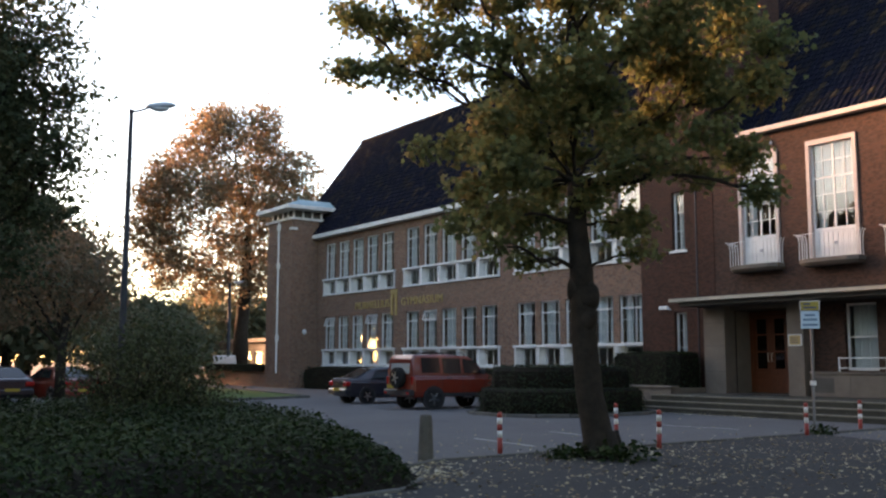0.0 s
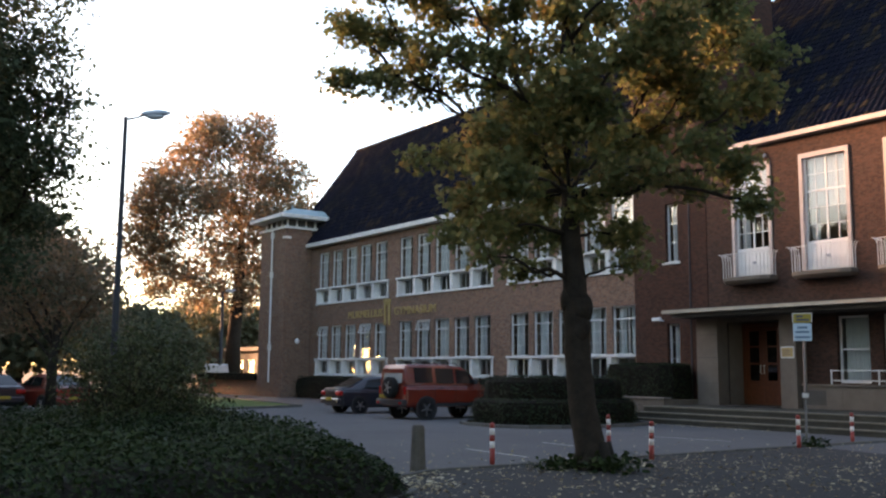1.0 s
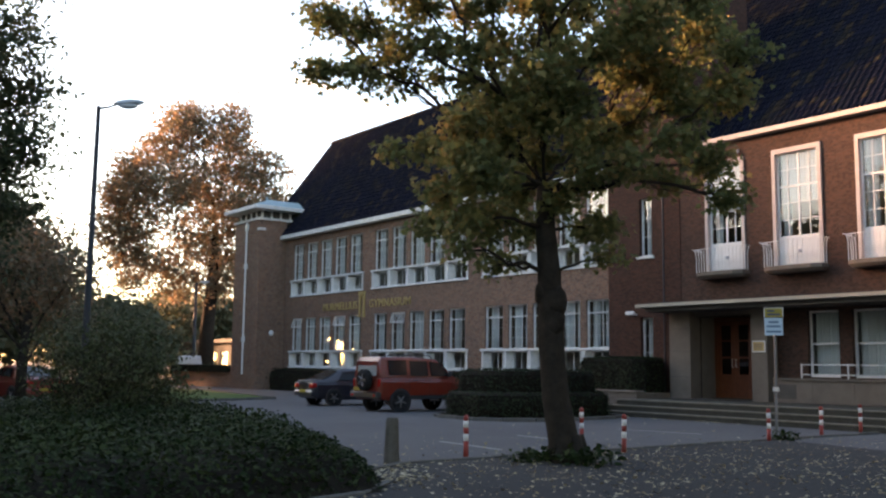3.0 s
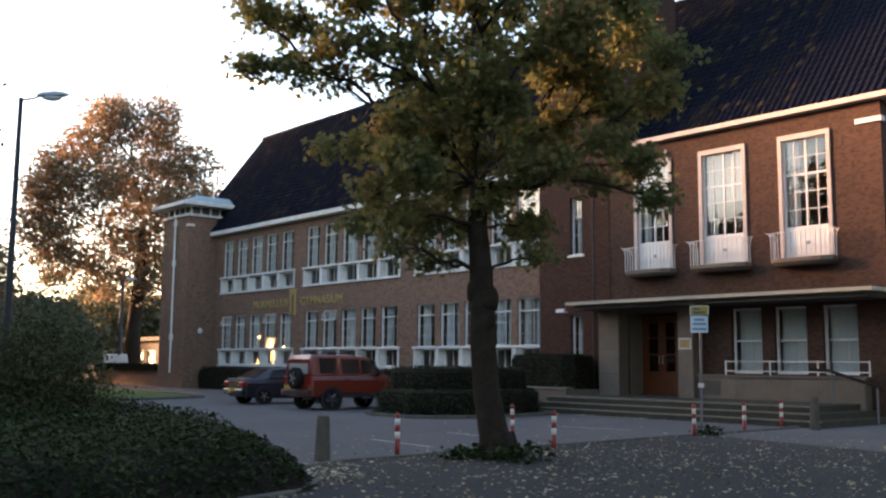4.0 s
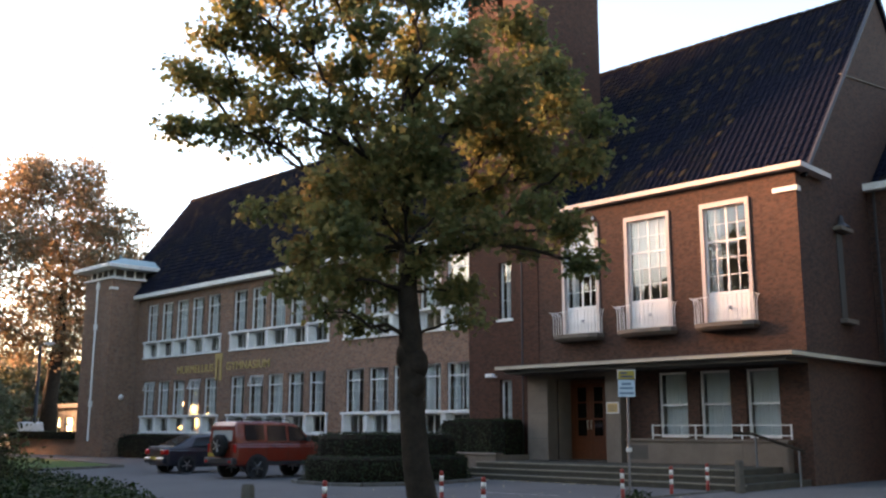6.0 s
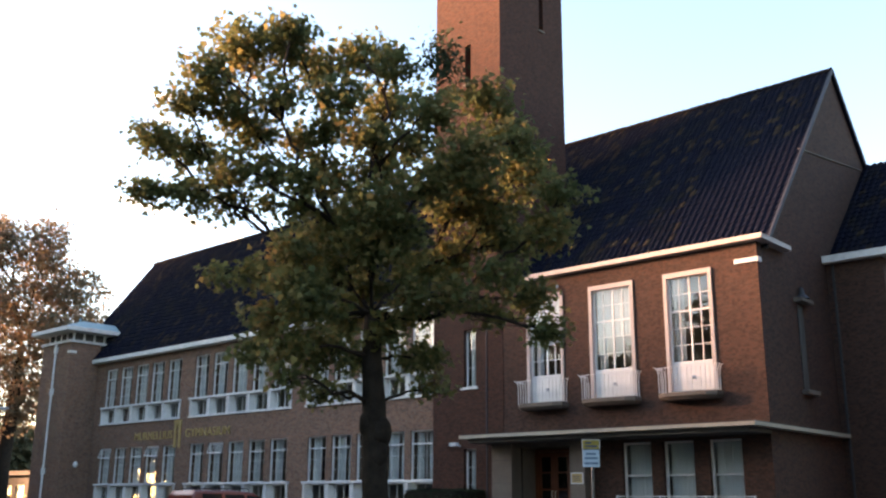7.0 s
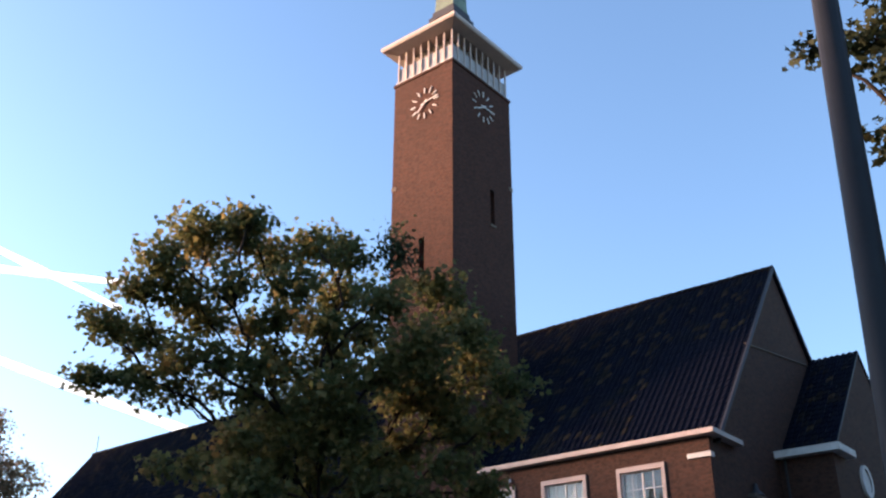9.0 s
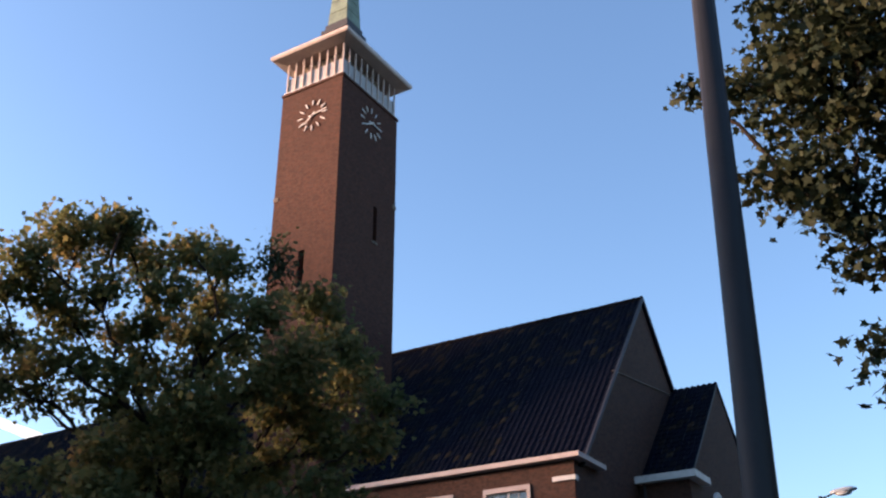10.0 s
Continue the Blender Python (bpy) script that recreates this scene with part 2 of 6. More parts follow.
def to_mesh(name, bm, mat, smooth=False):
    me = bpy.data.meshes.new(name)
    bmesh.ops.recalc_face_normals(bm, faces=bm.faces)
    bm.to_mesh(me)
    bm.free()
    me.materials.append(mat)
    if smooth:
        me.polygons.foreach_set("use_smooth", [True] * len(me.polygons))
    return me


def thing(name, x, y, z, label, category, group="", kind="", rz=0.0):
    ob = new(name)
    ob.matrix_basis = pose(x, y, z, 0, 0, rz)
    PLACE[ob] = ob.matrix_basis.copy()
    return tagged(ob, label, category, group, kind)


def attach(ob, parent, m=None):
    """Hangs ob under parent; m is its pose in the parent's own axes."""
    ob.parent = parent
    ob.matrix_basis = m if m is not None else Matrix()
    return ob


def part(name, bm, material, parent, label="", m=None, smooth=False):
    """A bmesh, or mesh data that repeats share, as one mesh under a thing or part; coordinates are the parent's."""
    me = bm if isinstance(bm, bpy.types.Mesh) else to_mesh(name, bm, material, smooth)
    ob = new(name, me)
    attach(ob, parent, m)
    if label:
        ob["label"] = label
    return ob


def solo(name, bm, material, label, category, kind="", group="", m=None, smooth=False):
    ob = new(name, bm if isinstance(bm, bpy.types.Mesh) else to_mesh(name, bm, material, smooth))
    if m is not None:
        ob.matrix_basis = m
    return tagged(ob, label, category, group, kind)


def holed_wall(u0, u1, v0, v1, thick, holes, flip=False):
    """A wall in the x-z plane from y = 0 back to y = thick, with openings (u0, u1, v0, v1) that go through it."""
    us = sorted({u0, u1, *(h[0] for h in holes), *(h[1] for h in holes)})
    vs = sorted({v0, v1, *(h[2] for h in holes), *(h[3] for h in holes)})
    us, vs = [u for u in us if u0 <= u <= u1], [v for v in vs if v0 <= v <= v1]
    solid = {}
    for i in range(len(us) - 1):
        for j in range(len(vs) - 1):
            cu, cv = (us[i] + us[i + 1]) / 2, (vs[j] + vs[j + 1]) / 2
            solid[i, j] = not any(h[0] < cu < h[1] and h[2] < cv < h[3] for h in holes)
    bm, made = bmesh.new(), {}

    def vert(i, j, k):
        if (i, j, k) not in made:
            made[i, j, k] = bm.verts.new((us[i], thick * k, vs[j]))
        return made[i, j, k]

    for (i, j), s in solid.items():
        if not s:
            continue
        bm.faces.new([vert(i, j, 0), vert(i + 1, j, 0), vert(i + 1, j + 1, 0), vert(i, j + 1, 0)])
        bm.faces.new([vert(i, j, 1), vert(i, j + 1, 1), vert(i + 1, j + 1, 1), vert(i + 1, j, 1)])
        for di, dj, a, b in ((-1, 0, (0, 0), (0, 1)), (1, 0, (1, 0), (1, 1)), (0, -1, (0, 0), (1, 0)), (0, 1, (0, 1), (1, 1))):
            if not solid.get((i + di, j + dj), False):
                p, q = (i + a[0], j + a[1]), (i + b[0], j + b[1])
                bm.faces.new([vert(*p, 0), vert(*q, 0), vert(*q, 1), vert(*p, 1)])
    return bm


def tube(bm, pts, radii, sides=8, cap=True):
    """A tapered tube through points."""
    rings = []
    for i, p in enumerate(pts):
        a, b = Vector(pts[max(i - 1, 0)]), Vector(pts[min(i + 1, len(pts) - 1)])
        d = (b - a).normalized()
        s = d.orthogonal().normalized() if abs(d.z) > 0.95 else d.cross(Vector((0, 0, 1))).normalized()
        if rings and prev.dot(s) < 0:
            s = -s
        s = (s - d * s.dot(d)).normalized()
        prev, q = s, d.cross(s)
        rings.append([bm.verts.new(Vector(p) + float(radii[i]) * (math.cos(k * math.tau / sides) * s + math.sin(k * math.tau / sides) * q)) for k in range(sides)])
    for r0, r1 in zip(rings, rings[1:]):
        for k in range(sides):
            bm.faces.new((r0[k], r0[(k + 1) % sides], r1[(k + 1) % sides], r1[k]))
    if cap:
        bm.faces.new(rings[0][::-1])
        bm.faces.new(rings[-1])
    return bm


def rod(a, b, r, sides=8, r2=None):
    return tube(bmesh.new(), [a, b], [r, r if r2 is None else r2], sides)


def lathe(bm, profile, sides=16, cx=0.0, cy=0.0):
    """A turned body from (radius, z) pairs."""
    rings = [[bm.verts.new((cx + r * math.cos(k * math.tau / sides), cy + r * math.sin(k * math.tau / sides), z)) for k in range(sides)] for r, z in profile]
    for r0, r1 in zip(rings, rings[1:]):
        for k in range(sides):
            bm.faces.new((r0[k], r0[(k + 1) % sides], r1[(k + 1) % sides], r1[k]))
    bm.faces.new(rings[0][::-1])
    bm.faces.new(rings[-1])
    return bm


# ---- leaves and trees ----
LEAF_SHAPES = {
    "maple": ((0, 0), (0.42, -0.05), (0.30, 0.22), (0.55, 0.50), (0.22, 0.55), (0, 1.0), (-0.22, 0.55), (-0.55, 0.50), (-0.30, 0.22), (-0.42, -0.05)),
    "oval": ((0, 0), (0.26, 0.30), (0.22, 0.70), (0, 1.0), (-0.22, 0.70), (-0.26, 0.30)),
    "spray": ((0, 0), (0.35, 0.15), (0.22, 0.40), (0.48, 0.62), (0.12, 0.70), (0, 1.0), (-0.30, 0.72), (-0.42, 0.42), (-0.20, 0.30)),
}


def leaf_mesh(name, places, sizes, material, shape="maple", droop=0.5, rng=None, normals=None, flat=0.0):
    """Many separate leaves in one mesh. places: n x 3; each leaf is one folded blade, turned at random and drooping."""
    rng = rng or np.random.default_rng(1)
    outline = np.array(LEAF_SHAPES[shape])
    n, k = len(places), len(outline)
    nrm = rng.normal(size=(n, 3)) if normals is None else np.array(normals) + flat * rng.normal(size=(n, 3))
    nrm[:, 2] = np.abs(nrm[:, 2]) + 0.3
    nrm /= np.linalg.norm(nrm, axis=1, keepdims=True)
    way = rng.normal(size=(n, 3))
    way[:, 2] -= droop
    way -= nrm * (way * nrm).sum(1, keepdims=True)
    way /= np.linalg.norm(way, axis=1, keepdims=True) + 1e-9
    side = np.cross(way, nrm)
    s = np.asarray(sizes).reshape(-1, 1, 1)
    fold = np.abs(outline[:, 0]) * 0.25 - 0.18 * outline[:, 1] ** 2
    vs = np.asarray(places)[:, None] + s * (outline[None, :, :1] * side[:, None] + outline[None, :, 1:] * way[:, None] + fold[None, :, None] * nrm[:, None])
    me = bpy.data.meshes.new(name)
    me.vertices.add(n * k)
    me.vertices.foreach_set("co", vs.astype(np.float32).ravel())
    me.loops.add(n * k)
    me.loops.foreach_set("vertex_index", np.arange(n * k, dtype=np.int32))
    me.polygons.add(n)
    me.polygons.foreach_set("loop_start", np.arange(0, n * k, k, dtype=np.int32))
    me.update(calc_edges=True)
    me.materials.append(material)
    return me


def limb_points(rng, a, b, n=6, wave=0.12, sag=0.0):
    a, b = np.array(a, float), np.array(b, float)
    size = np.linalg.norm(b - a)
    out = []
    for i in range(n + 1):
        t = i / n
        p = a + (b - a) * t + rng.normal(size=3) * wave * size * 0.25 * math.sin(math.pi * t)
        p[2] += sag * size * math.sin(math.pi * t)
        out.append(tuple(float(v) for v in p))
    return out


def tree(name, base, label, trunk_pts, trunk_r, lobes, leaf_size, leaf_count, leaf_material, shape="maple", seed=1, hollow=0.35, group="", twigs=7, cluster=0.32, category="tree", turn=0.0, branching=False):
    """A tapered trunk with limbs to every lobe of the crown, twigs, and a crown of single leaves in loose clusters."""
    rng = np.random.default_rng(seed)
    root = thing(name, *base, label, category, group, rz=turn)
    trunk = tube(bmesh.new(), trunk_pts, trunk_r, 12)
    for f in range(5):
        a = f * math.tau / 5 + 0.4
        r0 = trunk_r[0]
        tube(trunk, [(math.cos(a) * r0 * 0.55, math.sin(a) * r0 * 0.55, 0.45), (math.cos(a) * r0 * 0.8, math.sin(a) * r0 * 0.8, 0.08), (math.cos(a) * r0 * 1.25, math.sin(a) * r0 * 1.25, -0.12)], [r0 * 0.25, r0 * 0.32, r0 * 0.2], 8)
    part("trunk", trunk, BARK, root, smooth=True)
    top = np.array(trunk_pts[-1])
    tr = trunk_r[-1]
    centres = []
    twig_bm = bmesh.new()
    total = sum(l[3] ** 2 for l in lobes)
    low = np.array(trunk_pts[max(0, len(trunk_pts) - 3)])
    nodes = [(np.array(q), 0.25 * (len(trunk_pts) - i)) for i, q in enumerate(trunk_pts) if i >= len(trunk_pts) - 3]
    if branching:
        lobes = sorted(lobes, key=lambda q: math.dist(q[:3], trunk_pts[-1]))
    for x, y, z, r in lobes:
        c = np.array((x, y, z))
        if branching:
            # each limb leaves the trunk, or the limb before it, where the way to its lobe is shortest
            start, reach = min(nodes, key=lambda q: np.linalg.norm(c - q[0]) * (1.0 if c[2] > q[0][2] - 0.3 else 1.5) + 0.8 * q[1])
        else:
            t = min(1.0, max(0.0, (z - low[2]) / max(0.1, 2.2 * (top[2] - low[2]))))
            start, reach = low + (top - low) * t, 0.0
        length = np.linalg.norm(c - start)
        pts = limb_points(rng, start, c, 7, 0.10 if branching else 0.13, 0.05)
        nodes += [(np.array(q), reach + length * i / 7) for i, q in enumerate(pts) if i > 1]
        r0 = min(tr * 0.75 / (1 + 0.35 * reach), 0.014 * length + 0.02)
        limb = tube(bmesh.new(), pts, [r0 * (1 - 0.75 * i / 7) for i in range(8)], 7)
        part("limb", limb, BARK, root, smooth=True)
        for _ in range(twigs):
            d = rng.normal(size=3)
            d /= np.linalg.norm(d)
            s = np.array(pts[rng.integers(4, 8)])
            tube(twig_bm, limb_points(rng, s, c + d * r * rng.uniform(0.6, 1.0), 4, 0.18), [r0 * 0.22, r0 * 0.18, r0 * 0.13, r0 * 0.09, r0 * 0.05], 4, False)
        k = max(3, int(leaf_count * r * r / total / 16))
        d = rng.normal(size=(k, 3))
        d /= np.linalg.norm(d, axis=1, keepdims=True)
        rad = r * (hollow + (1.12 - hollow) * rng.random((k, 1)) ** 0.6)
        centres.append(c + d * rad * (1.0, 1.0, 0.85))
    part("branchwork", twig_bm, BARK, root)["kind"] = "stuff"
    cen = np.concatenate(centres)
    per = max(1, leaf_count // len(cen))
    pos = np.repeat(cen, per, 0) + rng.normal(size=(len(cen) * per, 3)) * cluster * (1, 1, 0.6)
    size = leaf_size * rng.uniform(0.65, 1.25, len(pos))
    crown = part("crown", leaf_mesh("crown", pos, size, leaf_material, shape, 0.6, rng), None, root)
    crown["kind"] = "stuff"
    return root


# ---- ground: one sheet, with parking, footpath, lawn and kerbs on it ----
def sheet(name, pts, z, mat, label, category, thick=0.0):
    bm = bmesh.new()
    top = [bm.verts.new((x, y, z)) for x, y in pts]
    bm.faces.new(top)
    if thick:
        low = [bm.verts.new((x, y, z - thick)) for x, y in pts]
        for i in range(len(pts)):
            j = (i + 1) % len(pts)
            bm.faces.new((top[i], low[i], low[j], top[j]))
    return solo(name, bm, mat, label, category, "structure")


sheet("ground", [(-2500, -2500), (2500, -2500), (2500, 2500), (-2500, 2500)], -0.012, LANDMAT, "wide dull street ground reaching the horizon", "ground")
sheet("road", [(-62, 10.0), (-34, 12.8), (-13.05, 8.6), (-13.05, 19.6), (40, 10), (40, 60), (-13, 60), (-13.05, 28.2), (-62, 28.2)], 0.0, ASPHALT, "worn grey asphalt of the school parking area", "road")
sheet("pavement", [(-12.93, 7.4), (-11.0, 6.4), (-6, -14), (30, -14), (30, 13.0), (-5.0, 17.6), (-12.93, 19.6)], 0.012, PATHMAT, "dark asphalt footpath strewn with fallen leaves", "pavement", 0.03)
sheet("lawn", [(-60, 15.6), (-37.5, 15.4), (-39.5, 20.6), (-53, 22.6), (-60, 22.6)], 0.06, GRASS, "mown green lawn strip beside the parking area", "lawn", 0.08)
sheet("far_road", [(-90, 2), (-30, 8.4), (-34, 12.2), (-90, 10.5)], -0.004, ASPHALT, "grey street asphalt behind the shrubs", "road")


def kerb_line(name, pts, label, w=0.12, h=0.05, piece=0.9):
    root = thing(name, pts[0][0], pts[0][1], 0, label, "kerb", kind="structure")
    me = to_mesh("kerb_stone", box(-piece / 2 + 0.006, piece / 2 - 0.006, -w / 2, w / 2, -0.05, h, 0.012), KERB)
    for (xa, ya), (xb, yb) in zip(pts, pts[1:]):
        length = math.hypot(xb - xa, yb - ya)
        k = max(1, round(length / piece))
        for i in range(k):
            t = (i + 0.5) / k
            m = pose(xa + (xb - xa) * t - pts[0][0], ya + (yb - ya) * t - pts[0][1], random.uniform(-0.006, 0.006), 0, 0, math.degrees(math.atan2(yb - ya, xb - xa)))
            part("kerb_stone", me, None, root, m=m @ Matrix.Diagonal((length / k / piece, 1, 1, 1)))


kerb_line("path_kerb", [(-11.6, 7.6), (-12.4, 8.1), (-12.95, 9.2), (-13.0, 12.0), (-12.99, 16.0), (-12.99, 20.0), (-12.99, 24.0)], "low weathered concrete kerb along the footpath")
kerb_line("lawn_kerb", [(-37.4, 15.4), (-39.4, 20.6), (-46, 21.7), (-53, 22.7)], "low concrete kerb along the lawn", 0.14, 0.1)
kerb_line("shrub_kerb", [(-7.6, -2.0), (-9.3, 3.0), (-10.2, 6.6), (-11.0, 7.5)], "dark low kerb round the planted bed", 0.1, 0.05)

for (xa, ya), (xb, yb), w in (((-15.0, 19.5), (-17.4, 19.1), 0.1), ((-14.2, 12.3), (-16.4, 12.5), 0.1), ((-14.6, 15.0), (-17.0, 15.2), 0.09)):
    d = Vector((xb - xa, yb - ya, 0)).normalized() * w / 2
    q = Vector((-d.y, d.x, 0))
    bm = bmesh.new()
    bm.faces.new([bm.verts.new((*p, 0.005)) for p in ((xa + q.x, ya + q.y), (xa - q.x, ya - q.y), (xb - q.x, yb - q.y), (xb + q.x, yb + q.y))])
    solo("parking_line", bm, PAINTLINE, "worn white parking line on the asphalt", "road marking", "structure", "parking lines")


# ---- windows ----
def grid_window(name, w, h, cols, rows, parent, m, material=WHITE, rail=0.055, bar=0.022, frame_label=""):
    """A window whose frame is the part; glazing bars and panes lie under it. Origin: lower left outer corner of the frame, y = 0 its face."""
    key = (w, h, cols, rows, rail, bar)
    if key not in WIN:
        fr = boxes((0, w, 0, 0.09, 0, rail), (0, w, 0, 0.09, h - rail, h), (0, rail, 0, 0.09, rail, h - rail), (w - rail, w, 0, 0.09, rail, h - rail))
        fr = to_mesh("window", fr, material)
        iw, ih = w - 2 * rail, h - 2 * rail
        bv = to_mesh("glazing_bar", box(-bar / 2, bar / 2, 0.012, 0.06, rail, h - rail), material)
        bh = to_mesh("glazing_bar", box(rail, w - rail, 0.016, 0.056, -bar / 2, bar / 2), material)
        pane = to_mesh("pane", box(0.002, iw / cols - 0.002, 0.034, 0.04, 0.002, ih / rows - 0.002), GLASS)
        WIN[key] = fr, bv, bh, pane
    fr, bv, bh, pane = WIN[key]
    iw, ih = w - 2 * rail, h - 2 * rail
    win = part(name, fr, None, parent, frame_label, m)
    for i in range(1, cols):
        part("glazing_bar", bv, None, win, m=pose(rail + iw * i / cols, 0, 0))
    for j in range(1, rows):
        part("glazing_bar", bh, None, win, m=pose(0, 0, rail + ih * j / rows))
    for i in range(cols):
        for j in range(rows):
            tilt = pose(rail + iw * i / cols, 0, rail + ih * j / rows, random.uniform(-0.25, 0.25), 0, random.uniform(-0.25, 0.25))
            g = part("pane", pane, None, win, m=tilt)
            g.visible_shadow = False
    return win


WIN = {}


def curtain(parent, x0, x1, y, z0, z1, folds, label="pale hanging curtain"):
    bm = bmesh.new()
    n = folds * 4
    for off in (0.0, 0.006):
        rows = [[bm.verts.new((x0 + (x1 - x0) * i / n, y + off + 0.03 * math.sin(i * math.pi / 2 + 0.6 * math.sin(i)), z)) for i in range(n + 1)] for z in (z0, z1)]
        for i in range(n):
            bm.faces.new((rows[0][i], rows[0][i + 1], rows[1][i + 1], rows[1][i]))
    return part("curtain", bm, CURTAIN, parent, label)


def prism(points, dx):
    """A flat outline in a y-z plane given thickness along x."""
    bm = bmesh.new()
    a = [bm.verts.new(p) for p in points]
    b = [bm.verts.new((p[0] + dx, p[1], p[2])) for p in points]
    bm.faces.new(a)
    bm.faces.new(b[::-1])
    for i in range(len(a)):
        j = (i + 1) % len(a)
        bm.faces.new((a[i], b[i], b[j], a[j]))
    return bm


def slab(points, t=0.15):
    """A four-cornered roof plane with thickness below it."""
    bm = bmesh.new()
    a = [bm.verts.new(p) for p in points]
    b = [bm.verts.new((p[0], p[1], p[2] - t)) for p in points]
    bm.faces.new(a)
    bm.faces.new(b[::-1])
    for i in range(4):
        j = (i + 1) % 4
        bm.faces.new((a[i], b[i], b[j], a[j]))
    return bm


def tiled_slope(parent, name, x0, x1, eave, ridge, tw=0.25, th=0.36, near=None, edge=0.04):
    """A roof slope of single pantiles, each with its own wave and lip, over a board. eave, ridge: (y, z) in the parent's axes."""
    (ya, za), (yb, zb) = eave, ridge
    run = math.hypot(yb - ya, zb - za)
    dy, dz = (yb - ya) / run, (zb - za) / run
    ny, nz = (-dz, dy) if dy > 0 else (dz, -dy)
    if nz < 0:
        ny, nz = -ny, -nz
    cols, rows = max(1, round((x1 - x0) / tw)), max(1, round(run / th))
    w, h = (x1 - x0) / cols, run / rows
    us = np.array([0.0, 0.2, 0.42, 0.66, 0.86, 1.0])
    lift = np.array([0.005, 0.0, 0.018, 0.055, 0.05, 0.012])
    k = len(us)
    rng = np.random.default_rng(3)
    co, faces = [], []
    base = 0
    chosen = []
    for r in range(rows):
        for c in range(cols):
            jit = rng.normal(0, 0.004, 3)
            s0, s1 = r * h - 0.03 + jit[0], (r + 1) * h + 0.015
            tile = []
            for s, extra in ((s0, 0.030 + abs(jit[1])), (s1, 0.004)):
                for u, l in zip(us, lift):
                    g = l + extra
                    tile.append((x0 + (c + u) * w + jit[2], ya + dy * s + ny * g, za + dz * s + nz * g))
            for u, l in zip(us, lift):
                g = l + 0.030 + abs(jit[1]) - 0.022
                tile.append((x0 + (c + u) * w + jit[2], ya + dy * s0 + ny * g, za + dz * s0 + nz * g))
            tf = [(i, i + 1, k + i + 1, k + i) for i in range(k - 1)] + [(2 * k + i, 2 * k + i + 1, i + 1, i) for i in range(k - 1)]
            if near and near(c, r) and len(chosen) < 300:
                chosen.append((tile, tf))
                continue
            co += tile
            faces += [tuple(base + q for q in f) for f in tf]
            base += len(tile)
    deck = bmesh.new()
    t = 0.06
    c4 = [(ya - 0 * dy, za), (yb, zb), (yb - ny * t, zb - nz * t), (ya - ny * t, za - nz * t)]
    ends = [[deck.verts.new((x, y, z)) for y, z in c4] for x in (x0, x1)]
    deck.faces.new(ends[0])
    deck.faces.new(ends[1][::-1])
    for i in range(4):
        deck.faces.new((ends[0][i], ends[1][i], ends[1][(i + 1) % 4], ends[0][(i + 1) % 4]))
    slope = part(name, deck, LEAD, parent)
    me = bpy.data.meshes.new("tiles")
    me.from_pydata(co, [], faces)
    me.materials.append(ROOF)
    part("tiles", me, None, slope)["kind"] = "stuff"
    if chosen:
        first = np.array(chosen[0][0])
        me = bpy.data.meshes.new("tile")
        me.from_pydata([tuple(v) for v in first - first[0]], [], chosen[0][1])
        me.materials.append(ROOF)
        for tile, _ in chosen:
            part("tile", me, None, slope, m=Matrix.Translation(tile[0]))
    return slope


def ridge_caps(parent, x0, x1, y, z, step=0.38):
    me = to_mesh("ridge_tile", tube(bmesh.new(), [(-0.02, 0, 0), (step * 0.85, 0, 0.0), (step * 0.86, 0, 0.0), (step + 0.01, 0, 0.0)], [0.12, 0.115, 0.135, 0.135], 10), ROOF)
    k = round((x1 - x0) / step)
    for i in range(k):
        part("ridge_tile", me, None, parent, m=pose(x0 + (x1 - x0) * i / k, y, z + random.uniform(-0.01, 0.01)))


# ---- the long school wing ----
LWX, LWY = -57.6, 28.8            # left end and face of the wall
wing = thing("school_wing", LWX, LWY, 0, "long two-storey brown brick school wing with dark roof", "building")
groups = [(-53.3, -45.0), (-44.1, -35.7), (-34.6, -26.45)]
holes, tall, low = [], [], []
for ga, gb in groups:
    pitch = (gb - ga) / 5
    for z0, z1, zt in ((1.36, 2.36, 4.36), (5.72, 6.72, 8.96)):
        holes.append((ga - LWX, gb - LWX, z0, z1))
        for i in range(5):
            xa = ga + pitch * i + (pitch - 1.28) / 2
            holes.append((xa - LWX, xa + 1.28 - LWX, z1, zt))
            tall.append((xa - LWX, z1, zt))
            low.append((ga + pitch * i - LWX, z0, z1, pitch))
part("wall", holed_wall(0, 31.45, -0.3, 9.38, 0.38, holes), BRICK, wing)
part("wall", box(0, 0.38, 0.39, 10.6, -0.3, 9.3), BRICK, wing)
part("wall", box(0, 31.45, 10.3, 10.6, -0.3, 9.3), BRICK, wing)
part("room_floor", box(0.38, 31.4, 0.39, 10.3, 0.9, 1.1), DARK, wing)
part("room_floor", box(0.38, 31.4, 0.39, 10.3, 4.95, 5.35), CEIL, wing)
part("room_ceiling", box(0.38, 31.4, 0.39, 10.3, 9.12, 9.28), CEIL, wing)
part("room_wall", box(0.38, 31.4, 5.2, 5.3, 1.1, 4.95), CEIL, wing)
part("room_wall", box(0.38, 31.4, 5.2, 5.3, 5.35, 9.12), CEIL, wing)
part("cornice", box(-0.1, 31.3, -0.45, 0.3, 9.38, 9.62, 0.015), CONCRETE_WHITE, wing, "white painted eaves board")
